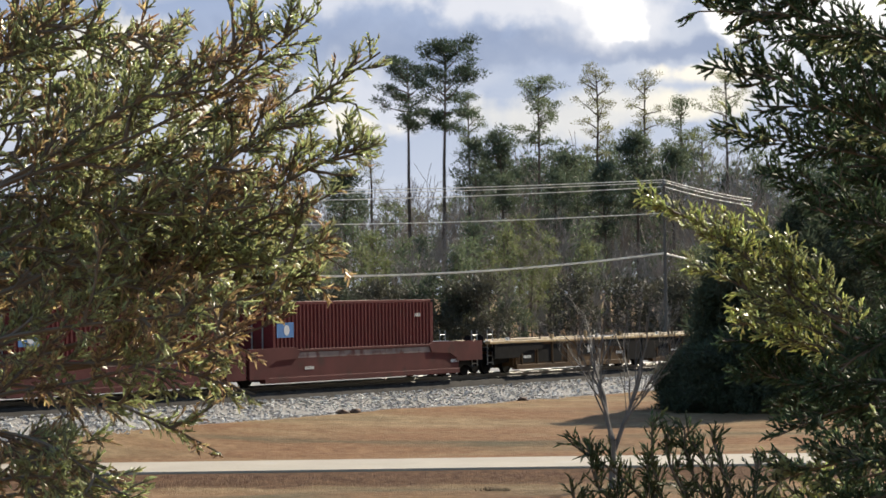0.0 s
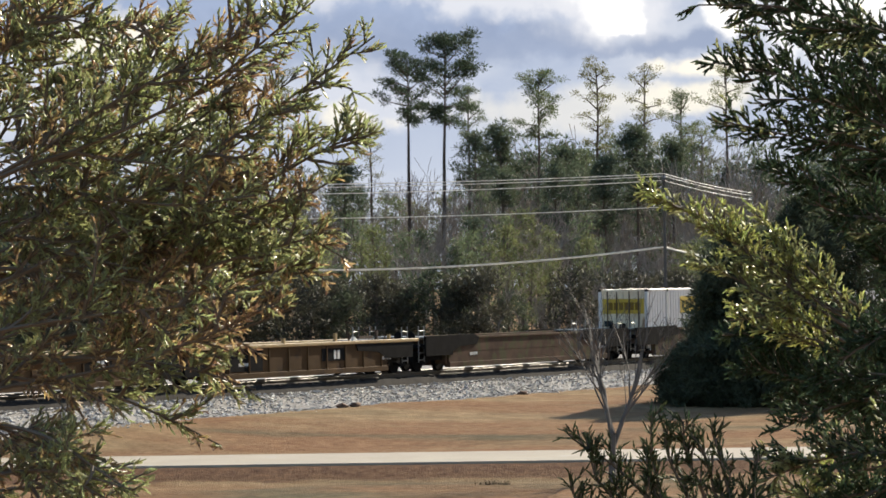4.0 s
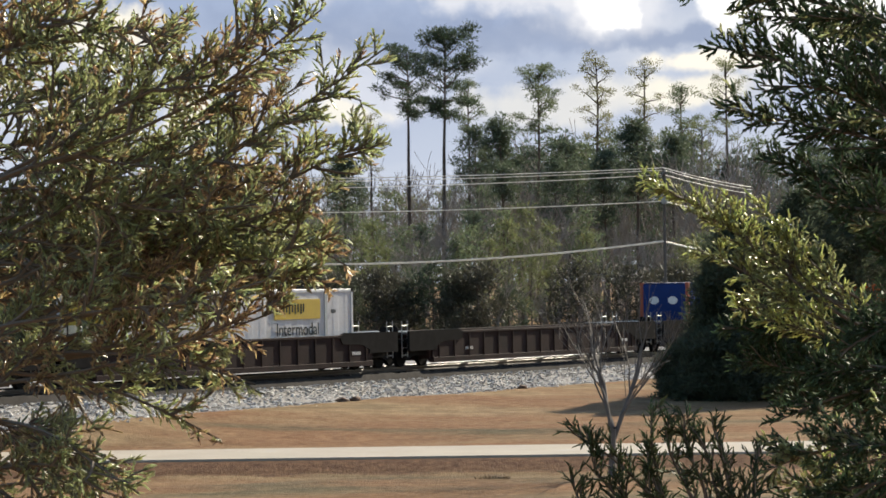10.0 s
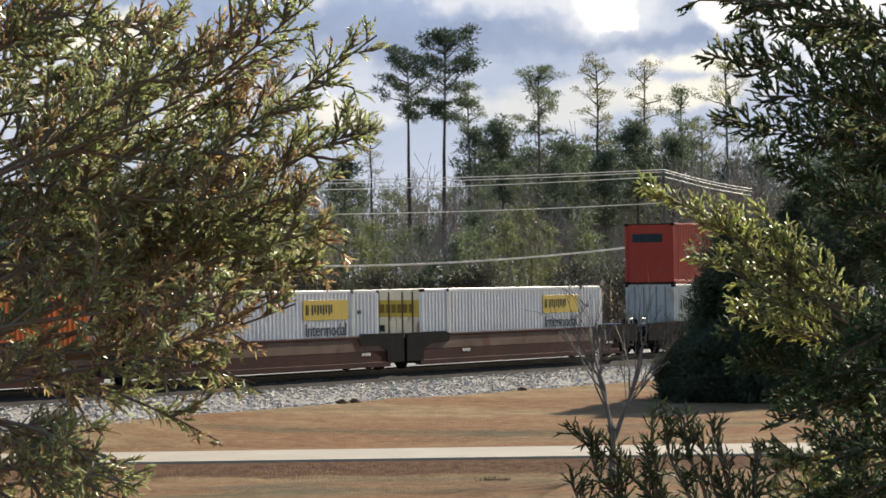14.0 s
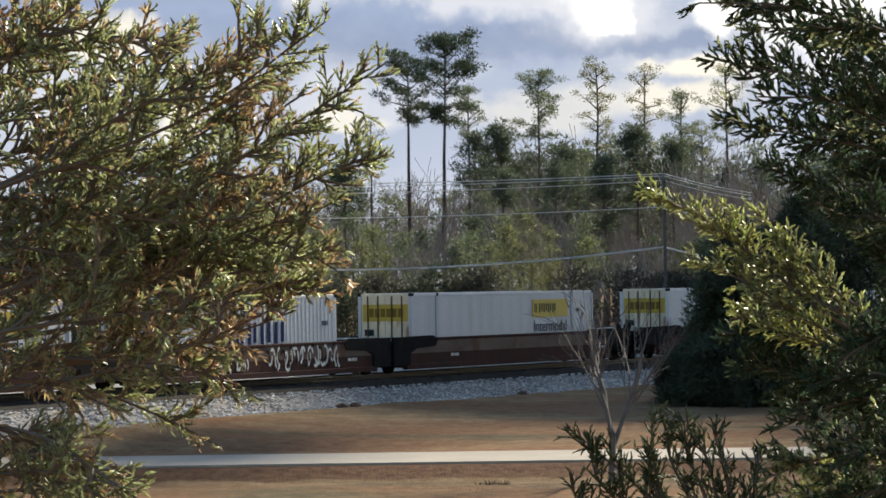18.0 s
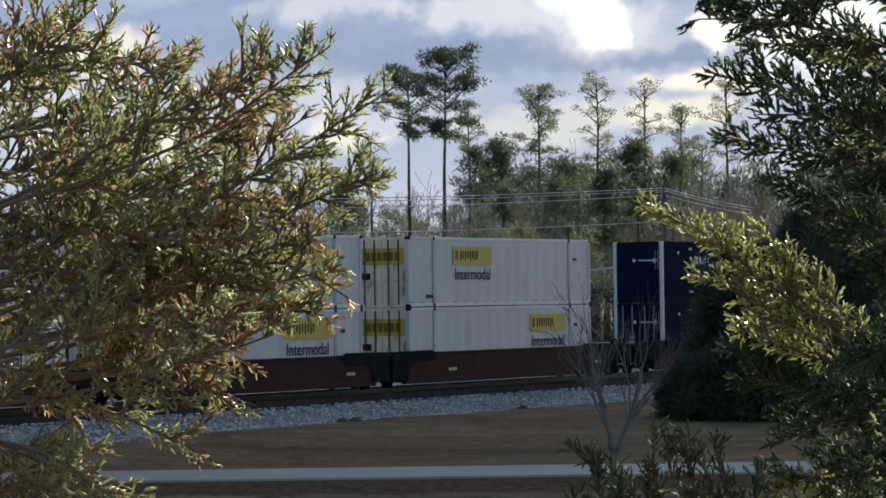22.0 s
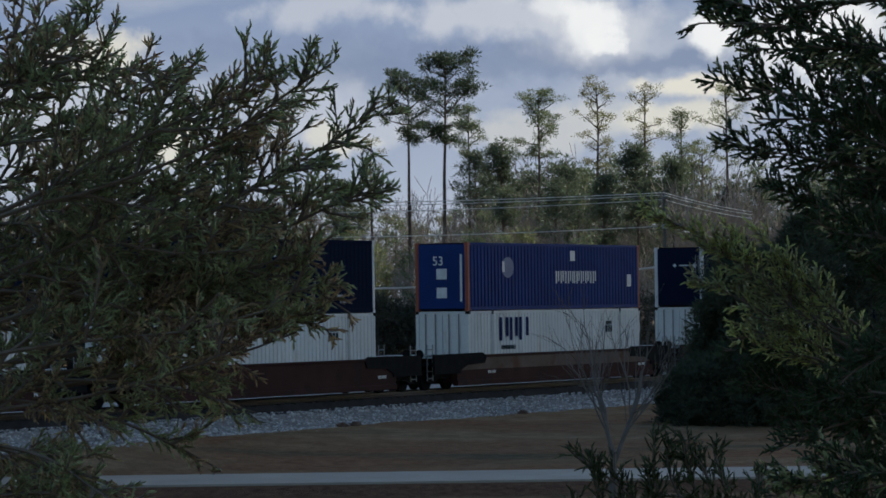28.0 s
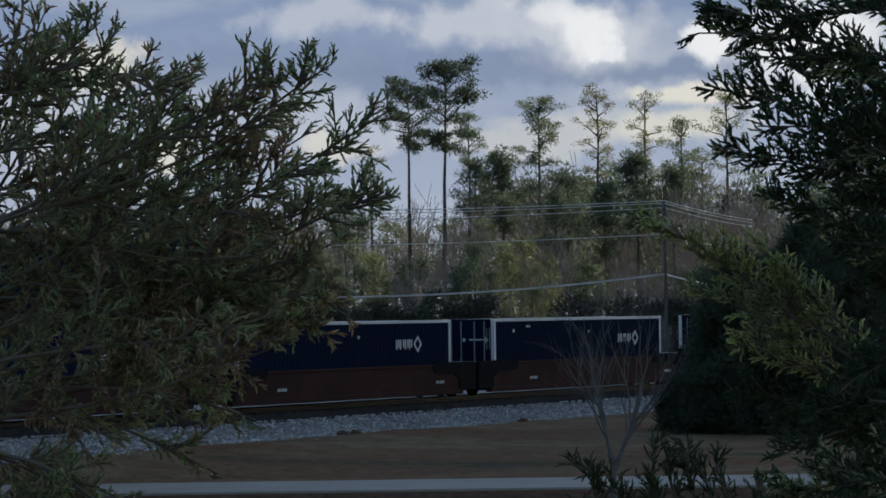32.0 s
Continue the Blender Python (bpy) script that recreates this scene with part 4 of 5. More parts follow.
BRIGHT = (1.22, 1.20, 1.16)
CLOUDS = [sky_spot(640, 70, 330, 34, 0.9, SLATE, 0.45), sky_spot(900, 75, 260, 30, 0.9, SLATE, 0.55), sky_spot(1200, 76, 180, 26, 0.8, SLATE, 0.75), sky_spot(930, -6, 170, 40, 0.9, PALE, 0.85), sky_spot(640, 165, 120, 55, 1.0, PALE, 0.6),
          sky_spot(600, -10, 120, 36, 1.0, PALE, 0.7), sky_spot(1070, 4, 105, 62, 1.2, PALE, 0.9), sky_spot(1072, 0, 42, 42, 0.9, BRIGHT, 0.75), sky_spot(1098, 28, 26, 28, 0.6, BRIGHT, 0.85), sky_spot(1040, -30, 66, 34, 1.0, BRIGHT, 0.6), sky_spot(1235, 126, 110, 22, 0.8, (1.04, 0.98, 0.84), 0.95),
          sky_spot(1020, 195, 220, 34, 1.0, WARM, 0.5), sky_spot(1285, 20, 44, 30, 0.8, BRIGHT, 0.9), sky_spot(625, 205, 50, 30, 0.7, WARM, 0.75), sky_spot(330, 205, 40, 36, 0.7, WARM, 0.95), sky_spot(1210, 190, 90, 32, 0.9, WARM, 0.8),
          sky_spot(1460, 40, 130, 90, 1.0, BRIGHT, 0.85), sky_spot(90, 180, 150, 90, 1.0, PALE, 0.7), sky_spot(190, 70, 80, 46, 0.8, WARM, 0.9)]
backdrop = tagged(raw("backdrop", [(-1300, 0, -120), (1300, 0, -120), (1300, 0, 330), (-1300, 0, 330)], [(0, 1, 2, 3)], cloud_material()), "blue-grey winter sky with broken sunlit cloud", "sky", kind="structure")
backdrop.location = (0, SKY_D, 0)

# --- utility poles and wires behind the railway
WIRE_D = 190.0
WIRE_MAT = material("bright_cable", (0.80, 0.78, 0.74), 0.42, metal=0.2, trans=0.5, bump=0.02)


def utility_pole(x_view, lean=0.0):
    top = at_view(x_view, 300, WIRE_D)
    foot = ground_z(top.x, WIRE_D)
    pole = tagged(new("utility_pole"), "weathered wooden utility pole with crossarm", "utility pole", "utility poles")
    pole.location = (top.x, WIRE_D, foot)
    hgt = top.z - foot
    part("pole_shaft", rods(((0, 0, -0.6), (0, 0, hgt), 0.12, 0.08), sides=10), POLE_WOOD, pole)
    part("crossarm", boxes((-0.08, 0.08, -1.0, 1.0, hgt - 0.6, hgt - 0.46), b=0.01), POLE_WOOD, pole)
    for y in (-0.9, -0.35, 0.35, 0.9):
        part("insulator", rods(((0, y, hgt - 0.46), (0, y, hgt - 0.30), 0.05, 0.03), sides=8), GALV, pole)
    part("transformer", rods(((0.0, -0.32, hgt - 2.3), (0.0, -0.32, hgt - 1.5), 0.2), sides=12), GALV, pole)
    return pole


utility_pole(1175)
utility_pole(188)


def wire(points, r):
    """One cable through the places given, sagging between."""
    vv, ff = [], []
    for (a, b, sag) in points:
        n = 24
        for i in range(n + 1):
            k = i / n
            p = a.lerp(b, k) - Vector((0, 0, 4 * sag * k * (1 - k)))
            for j in range(8):
                vv.append(p + Vector((0, r * math.cos(j * math.pi / 4), r * math.sin(j * math.pi / 4))))
        o = len(vv) - 8 * (n + 1)
        for i in range(n):
            for j in range(8):
                ff.append((o + i * 8 + j, o + i * 8 + (j + 1) % 8, o + (i + 1) * 8 + (j + 1) % 8, o + (i + 1) * 8 + j))
    return tagged(raw("overhead_wire", vv, ff, WIRE_MAT), "sunlit overhead cable strung between wooden poles", "cable", "overhead wires")


def hung(y_left, y_pole, y_right, sag, r, x_right=1330, d=0.0):
    a, b, c = at_view(188, y_left, WIRE_D + d), at_view(1175, y_pole, WIRE_D + d), at_view(x_right, y_right, WIRE_D + d + 14)
    wire([(a, b, sag), (b, c, 0.1)], r)


hung(462, 436, 466, 0.86, 0.055)
hung(384, 365, 395, 0.30, 0.026)
hung(325, 306, 340, 0.25, 0.024, d=-0.5)
hung(330, 310, 345, 0.28, 0.022, d=0.4)
hung(343, 318, 352, 0.30, 0.022, d=0.9)


# --- a drifting cloud bank that comes over the sun in the second half
def cloud_bank():
    rng = np.random.default_rng(9)
    base = bmesh.new()
    bmesh.ops.create_icosphere(base, subdivisions=1, radius=1)
    bv = np.array([v.co[:] for v in base.verts])
    bf = [[v.index for v in f.verts] for f in base.faces]
    base.free()
    vv, ff = [], []
    # its shadow is wide over the railway first, then over the wood and the cedars
    for gx in np.arange(0, 275, 8.5):
        for gy in np.arange(-60, 260, 9.0):
            x, y = gx + rng.normal(0, 2.5), gy + rng.normal(0, 2.5)
            edge = 5 * noise.noise((0, y * 0.05, 2)) + 22 * (1 - smooth01(112, 124, y)) + 76 * (1 - smooth01(40, 72, y)) + 270 * smooth01(194, 212, y)
            if x < edge:
                continue
            r = rng.uniform(9, 13) * (0.6 + 0.4 * min(1, (x - edge) / 20))
            jig = 1 + 0.15 * rng.normal(0, 1, (len(bv), 1))
            o = len(vv)
            vv += (bv * jig * np.array([r, r * 1.1, r * 0.5]) + np.array([x, y, rng.normal(0, 5)])).tolist()
            ff += [[o + i for i in f] for f in bf]
    mat = material("cloud_vapour", (0.8, 0.8, 0.82), 1.0, bump=0, spec=0.0, scale=0.05, fine=0.3, dark=0.9)
    return tagged(raw("cloud", vv, ff, mat, smooth=True), "grey drifting cloud bank passing before the sun", "cloud")


CLOUD_Z = 300.0
cloud = cloud_bank()
# --- trees
def leaf(name, base, vary=0.6, trans=0.25, rough=0.6, dark=0.7, fine=3.0, spec=0.3, wax=0.0):
    m = material(name, base, rough, dark=dark, scale=0.7, fine=fine, bump=0, vary=vary, island=True, trans=trans, spec=spec)
    p = m.node_tree.nodes["Principled BSDF"]
    p.inputs["Coat Weight"].default_value, p.inputs["Coat Roughness"].default_value = wax, 0.42
    return m


PINE_LEAF = leaf("pine_needles", (0.145, 0.180, 0.098), trans=0.5)
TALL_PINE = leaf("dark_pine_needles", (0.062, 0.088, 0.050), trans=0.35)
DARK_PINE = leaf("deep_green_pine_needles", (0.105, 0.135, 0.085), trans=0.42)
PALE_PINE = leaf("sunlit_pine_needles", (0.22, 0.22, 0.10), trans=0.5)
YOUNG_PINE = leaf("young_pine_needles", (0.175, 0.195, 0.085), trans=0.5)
DARK_LEAF = leaf("dark_evergreen_leaves", (0.078, 0.098, 0.060), trans=0.45)
BRUSH = leaf("brown_brush", (0.072, 0.070, 0.048), trans=0.35)
FAR_TWIG = material("grey_twigs", (0.29, 0.25, 0.215), 0.9, dark=0.7, bump=0)
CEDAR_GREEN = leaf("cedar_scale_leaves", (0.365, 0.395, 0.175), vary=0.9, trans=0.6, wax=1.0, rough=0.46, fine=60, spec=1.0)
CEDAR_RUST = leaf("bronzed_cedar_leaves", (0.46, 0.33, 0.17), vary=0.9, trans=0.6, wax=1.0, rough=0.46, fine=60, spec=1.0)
# shaded and sunlit copies of the cedar leaf; the light is in the colour
CEDAR_SHADED = leaf("shaded_cedar_leaves", (0.070, 0.105, 0.052), vary=0.8, trans=0.32, rough=0.6, fine=60, spec=0.15)
CEDAR_LIT = leaf("sunlit_cedar_leaves", (0.48, 0.51, 0.16), vary=0.9, trans=0.55, wax=1.0, rough=0.46, fine=60, spec=1.0)
CEDAR_SHADE = leaf("shaded_olive_cedar_leaves", (0.085, 0.105, 0.048), vary=0.8, trans=0.3, rough=0.6, fine=60, spec=0.2)
TWIG = material("cedar_twig", (0.165, 0.125, 0.09), 0.85, dark=0.6, fine=60, bump=0.2)


def tubes(name, segs, mat, parent, sides=3, label="", smooth=False, blade=False):
    """Many tapered twigs in one mesh: rows of start, end, start radius, end radius. Blades are folded leaves, open along one side."""
    a = np.array([(*p, *q, r, s) for p, q, r, s in segs], dtype=float)
    p, q, r, s = a[:, :3], a[:, 3:6], a[:, 6:7], a[:, 7:8]
    t = q - p
    t /= np.linalg.norm(t, axis=1, keepdims=True) + 1e-9
    h = np.where(np.abs(t[:, 2:3]) < 0.9, np.array([[0, 0, 1.0]]), np.array([[1.0, 0, 0]]))
    u = np.cross(t, h)
    u /= np.linalg.norm(u, axis=1, keepdims=True)
    w = np.cross(t, u)
    roll = np.random.default_rng(len(a)).uniform(0, 6.28, (len(a), 1)) if blade else 0.0
    rings = []
    for c, rad in ((p, r), (q, s)):
        for k in range(sides):
            g = 2 * math.pi * k / sides + roll
            rings.append(c + rad * (u * np.cos(g) + w * np.sin(g)))
    v = np.stack(rings, 1).reshape(-1, 3)
    n = len(a)
    base = np.arange(n)[:, None] * (2 * sides)
    f = np.concatenate([base + np.array([[k, (k + 1) % sides, sides + (k + 1) % sides, sides + k]]) for k in range(sides - int(blade))])
    return raw(name, v.tolist(), f.tolist(), mat, parent, label, smooth)


def shards(name, centres, per, spread, long, wide, mat, parent, rng, droop=0.0, up=0.3, label=""):
    """Leaf tufts: per slender blades round each centre."""
    c = np.repeat(np.array(centres, dtype=float), per, axis=0)
    n = len(c)
    d = rng.normal(0, 1, (n, 3))
    d /= np.linalg.norm(d, axis=1, keepdims=True)
    sp = np.array(spread) if np.ndim(spread) else np.array([spread, spread, spread * 0.7])
    o = c + d * sp * rng.uniform(0.2, 1.0, (n, 1))
    d[:, 2] += up - droop
    d /= np.linalg.norm(d, axis=1, keepdims=True)
    e = np.cross(d, rng.normal(0, 1, (n, 3)))
    e /= np.linalg.norm(e, axis=1, keepdims=True) + 1e-9
    ln, wd = long * rng.uniform(0.6, 1.3, (n, 1)), wide * rng.uniform(0.6, 1.3, (n, 1))
    v = np.stack([o - e * wd * 0.5, o + e * wd * 0.5, o + d * ln], 1).reshape(-1, 3)
    f = np.arange(3 * n).reshape(-1, 3)
    return raw(name, v.tolist(), f.tolist(), mat, parent, label)


def limb_points(p, d, length, n, rng, bend=0.25, lift=0.0):
    pts, d = [Vector(p)], Vector(d).normalized()
    for i in range(n):
        d = (d + Vector(rng.normal(0, bend, 3)) + Vector((0, 0, lift))).normalized()
        pts.append(pts[-1] + d * length / n)
    return pts


def bush(seed, height, width, leaf_mat, label, name="evergreen_tree", per=26, tuft=0.5, cone=0.6, count=120, low=0.06):
    """A bushy evergreen with foliage to near the ground, ragged outline."""
    rng = np.random.default_rng(seed)
    t = tagged(new(name), label, "tree" if "tree" in name else "shrub", "woodland trees")
    tubes("trunk", [((0, 0, -0.3), (0.05, 0, height * 0.5), 0.014 * height + 0.02, 0.01 * height), ((0.05, 0, height * 0.5), (0, 0, height * 0.95), 0.01 * height, 0.01)], BARK, t, sides=6)
    tufts, segs = [], []
    for k in range(count):
        f = rng.uniform(0, 1) ** 0.85
        z = height * (low + (0.97 - low) * f)
        reach = width * (1 - cone * f) * (1 - 0.9 * max(0, f - 0.85) / 0.15) * rng.uniform(0.25, 1.1)
        a = rng.uniform(0, 2 * math.pi)
        p = Vector((math.cos(a) * reach, math.sin(a) * reach, z + rng.normal(0, 0.2)))
        tufts.append(p)
        if k % 3 == 0:
            segs.append((Vector((0, 0, max(0.1, z - reach * 0.35))), p, 0.012 * height * 0.35, 0.012))
    tagged(tubes("branchwork", segs, BARK, t, sides=3), kind="stuff")
    shards("crown", tufts, per, (tuft, tuft, tuft * 0.75), tuft * 0.62, tuft * 0.17, leaf_mat, t, rng)
    return t


def bare_tree(seed, height, mat, label, spread=0.55, fork=0.32, levels=4, r=None, name="bare_tree", thin=0.006, kids=4, first=1.6):
    """A leafless tree: trunk that forks into rising limbs and fine twigs."""
    rng = np.random.default_rng(seed)
    t = tagged(new(name), label, "tree", "woodland trees")
    r = r or height * 0.02
    wood, twigs = [], []

    def grow(p, d, length, rad, level):
        n = 4 if level < 3 else 2
        pts = limb_points(p, d, length, n, rng, 0.13 if level else 0.03, 0.08)
        for j in range(n):
            row = (pts[j], pts[j + 1], max(thin, rad * (1 - 0.45 * j / n)), max(thin, rad * (1 - 0.45 * (j + 1) / n)))
            (wood if level < 2 else twigs).append(row)
        if level >= levels:
            return
        for k in range(kids + (level > 0)):
            j = rng.integers(1, n + 1) if level else rng.integers(3, 5)
            axis = (pts[j] - pts[j - 1]).normalized()
            side = axis.cross(Vector(rng.normal(0, 1, 3))).normalized()
            grow(pts[j], axis * (1 - spread * 0.5) + side * spread * rng.uniform(0.5, 1.2) + Vector((0, 0, 0.15)), length * rng.uniform(0.5, 0.8) * (first if level == 0 else 1), rad * 0.55 * rng.uniform(0.7, 1), level + 1)

    grow(Vector((0, 0, -0.15)), (0, 0, 1), height * fork, r, 0)
    tubes("trunk", wood, mat, t, sides=7)
    tagged(tubes("twig_mass", twigs, mat, t, sides=3), kind="stuff")
    return t


def plant(kind, x_view, dist, top_view, height, turn):
    """Stands a copy of a built tree so that its top shows at that height in the view."""
    p = at_view(x_view, top_view, dist)
    foot = ground_z(p.x, dist)
    k = (p.z - foot) / height
    m = Matrix.LocRotScale((p.x, dist, foot), Euler((0, 0, turn)), (k * 1.0, k * 1.0, k))
    ob = copy_thing(kind, Matrix.Identity(4))
    ob.matrix_basis = m
    return ob


def stand(ob, x_view, dist, turn=0.0):
    p = at_view(x_view, 500, dist)
    ob.matrix_basis = pose(p.x, dist, ground_z(p.x, dist), 0, 0, turn)
    return ob


def tall(x_view, top_view, dist):
    p = at_view(x_view, top_view, dist)
    return p.z - ground_z(p.x, dist)


def crown_pine(seed, height, crown, width, leaf_mat, limbs, per, clump, label, taper=0.0, coarse=1.0):
    """A forest-grown pine: long bare trunk and a few limbs that carry dense flattened needle clumps."""
    rng = np.random.default_rng(seed)
    t = tagged(new("pine_tree"), label, "tree", "woodland trees")
    r = 0.0095 * height + 0.02
    n = 10
    lean, drift = rng.normal(0, 0.006), rng.normal(0, 0.15, (n + 1, 2)).cumsum(0) * 0.35
    pts = [Vector((lean * height * i / n + drift[i][0] * (i > 0), drift[i][1] * (i > 0), height * i / n - 0.3 * (i == 0))) for i in range(n + 1)]
    tubes("trunk", [(pts[i], pts[i + 1], r * (1 - 0.8 * i / n), r * (1 - 0.8 * (i + 1) / n)) for i in range(n)], BARK, t, sides=7)
    z0 = height - crown
    tufts, segs = [], []
    for k in range(limbs):
        f = (k + rng.uniform(0, 0.8)) / limbs
        z = z0 + crown * 0.94 * f
        i = min(n - 1, int(z / height * n))
        base = pts[i].lerp(pts[i + 1], z / height * n - i)
        reach = width * (0.55 + 0.6 * math.sin(math.pi * (0.15 + 0.72 * f))) * rng.uniform(0.5, 1.1) * (0.55 if f < 0.18 else 1) * (1 + taper * (0.35 - 1.15 * f))
        a = k * 2.4 + rng.normal(0, 0.5)
        lp = limb_points(base, (math.cos(a), math.sin(a), 0.25 + 0.5 * f), reach, 4, rng, 0.16, 0.02)
        for j in range(4):
            segs.append((lp[j], lp[j + 1], r * 0.3 * (1 - j / 5), r * 0.3 * (1 - (j + 1) / 5)))
        for j, many in ((2, 1), (3, 2), (4, 2)):
            for _ in range(many):
                tufts.append(lp[j] + Vector((rng.normal(0, clump * 0.55), rng.normal(0, clump * 0.55), rng.normal(0.1, clump * 0.22))))
    for k in range(5):
        tufts.append(pts[-1] + Vector((rng.normal(0, clump * 0.6), rng.normal(0, clump * 0.6), rng.normal(-0.25, 0.3))))
    tagged(tubes("branchwork", segs, BARK, t, sides=4), kind="stuff")
    shards("crown", tufts, max(6, int(per / coarse)), (clump, clump, clump * 0.55), clump * 0.40 * coarse ** 0.5, clump * 0.125 * coarse, leaf_mat, t, rng)
    return t


# single tall pines over the wood
for seed, x, top, dist, crown, width, mat, limbs, per, clump, lab in (
        (11, 728, 104, 275, 5.4, 2.5, TALL_PINE, 15, 90, 0.62, "tall slender pine with a dark high crown"),
        (12, 788, 69, 272, 7.4, 3.2, TALL_PINE, 21, 93, 0.72, "tallest pine of the wood, with a dark layered crown"),
        (13, 833, 154, 290, 4.8, 1.6, PINE_LEAF, 12, 63, 0.5, "thin sparse pine beside a taller one"),
        (14, 957, 138, 285, 5.4, 2.3, PINE_LEAF, 17, 69, 0.56, "slender pine with a light open crown"),
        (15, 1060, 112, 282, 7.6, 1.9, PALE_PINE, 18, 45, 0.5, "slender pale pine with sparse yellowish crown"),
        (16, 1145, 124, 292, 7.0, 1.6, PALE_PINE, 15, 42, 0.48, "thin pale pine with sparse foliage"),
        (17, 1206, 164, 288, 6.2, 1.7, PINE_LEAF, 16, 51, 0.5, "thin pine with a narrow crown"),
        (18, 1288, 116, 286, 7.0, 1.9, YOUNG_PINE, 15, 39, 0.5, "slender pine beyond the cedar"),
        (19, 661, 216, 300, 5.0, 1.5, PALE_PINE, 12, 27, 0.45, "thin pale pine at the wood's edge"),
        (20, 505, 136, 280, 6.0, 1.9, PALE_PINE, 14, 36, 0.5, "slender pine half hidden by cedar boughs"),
        (21, 1240, 231, 270, 5.0, 1.5, YOUNG_PINE, 13, 36, 0.45, "small pine with a narrow crown")):
    stand(crown_pine(seed, tall(x, top, dist), crown, width, mat, limbs, per, clump, lab), x, dist)
for seed, x, top, dist, crown, width, per in ((31, 892, 222, 262, 6.6, 2.2, 70), (32, 1130, 225, 266, 6.4, 2.4, 70), (33, 612, 290, 270, 5.0, 1.8, 40), (34, 1010, 262, 300, 6.0, 2.4, 40), (35, 1195, 250, 262, 6.0, 2.3, 50),
                                              (36, 850, 236, 275, 6.0, 2.0, 40), (39, 985, 290, 262, 5.5, 2.0, 36), (40, 1075, 280, 264, 6.0, 2.0, 36)):
    stand(crown_pine(seed, tall(x, top, dist), crown, width, DARK_PINE, 26, per, 0.62, "dense dark pine rising over the wood", taper=0.75, coarse=1.3), x, dist)

# kinds for the rest of the wood
KINDS = {"pine": [crown_pine(41 + k, 16.0, 8.0, 2.1, (PINE_LEAF, DARK_PINE)[k % 2], 20, 28, 0.62, "mid-height pine in the wood behind the railway", 0.4, 1.6) for k in range(3)],
         "young": [crown_pine(51 + k, 8.0, 6.0, 1.3, (YOUNG_PINE, PINE_LEAF)[k % 2], 20, 24, 0.42, "bushy young pine with yellow-green needles", 0.6, 1.7) for k in range(3)],
         "dark": [crown_pine(61 + k, 12.0, 8.5, 2.0, DARK_PINE, 24, 34, 0.65, "dark evergreen in the wood behind the railway", 0.6, 1.7) for k in range(2)],
         "bare": [bare_tree(71 + k, 12.0, FAR_TWIG, "leafless grey-brown hardwood in the wood", levels=4, thin=0.020, kids=3) for k in range(3)],
         "pole": [bare_tree(101 + k, 13.0, FAR_TWIG, "thin leafless trunk standing in the thicket", spread=0.3, fork=0.55, levels=3, thin=0.016, kids=4, first=0.8, r=0.10) for k in range(2)],
         "brush": [bush(81 + k, 4.0, 2.0, (DARK_LEAF, BRUSH, BRUSH)[k], "tangled shrub at the foot of the wood", "shrub", 30, 0.45, 0.35, 90, 0.05) for k in range(3)]}
HEIGHTS = {"pine": 16.0, "young": 8.0, "dark": 12.0, "bare": 12.0, "brush": 4.0, "pole": 13.0}
rng = np.random.default_rng(77)


def wood(kinds, count, x0, x1, d0, d1, y0, y1):
    for k in range(count):
        kind = kinds[int(rng.integers(len(kinds)))]
        x = x0 + (x1 - x0) * (k + rng.uniform(-0.4, 1.4)) / count
        ob = plant(KINDS[kind][int(rng.integers(len(KINDS[kind])))], x, rng.uniform(d0, d1), rng.uniform(y0, y1), HEIGHTS[kind], rng.uniform(0, 6.3))


wood(["dark", "young", "dark", "bare"], 46, -60, 1640, 362, 398, 338, 385)
wood(["bare", "bare", "pine", "bare"], 34, -60, 850, 305, 360, 280, 345)
wood(["pine", "bare", "dark", "bare"], 40, 850, 1640, 305, 360, 245, 300)
wood(["pine", "bare", "pole", "bare", "young"], 30, -60, 850, 255, 300, 315, 385)
wood(["pine", "bare", "bare", "pole", "dark"], 26, 850, 1260, 255, 300, 280, 365)
wood(["bare", "bare", "bare", "dark"], 22, 1220, 1640, 240, 290, 255, 330)
wood(["young", "dark", "young", "pole", "bare"], 42, -60, 800, 222, 252, 370, 430)
wood(["young", "bare", "young", "bare", "pole", "dark"], 38, 800, 1640, 222, 252, 365, 430)
wood(["pole", "dark", "young", "brush", "bare"], 30, -60, 800, 208, 222, 410, 470)
wood(["bare", "young", "young", "pole"], 28, 800, 1640, 208, 222, 405, 470)
wood(["brush", "brush", "brush", "bare"], 58, -60, 1640, 196, 207, 470, 525)
for ks in KINDS.values():
    for ob in ks:
        for o in (*ob.children_recursive, ob):
            bpy.data.objects.remove(o)

# young bare tree beside the path
sapling = bare_tree(7, 8.4, PALE_BARK, "small leafless tree with pale grey bark beside the path", spread=0.42, fork=0.19, levels=4, r=0.15, thin=0.0045, kids=3, first=2.7)
sapling["group"] = "lawn trees"
stand(sapling, 1079, 99.0, 215)
lean = bare_tree(8, 4.0, PALE_BARK, "leaning leafless sapling near the dark cedar", spread=0.6, fork=0.3, levels=4, r=0.07, thin=0.008)
lean["group"] = "lawn trees"
stand(lean, 1165, 134.0)
lean.matrix_basis = lean.matrix_basis @ pose(0, 0, 0, 0, 22, 0)
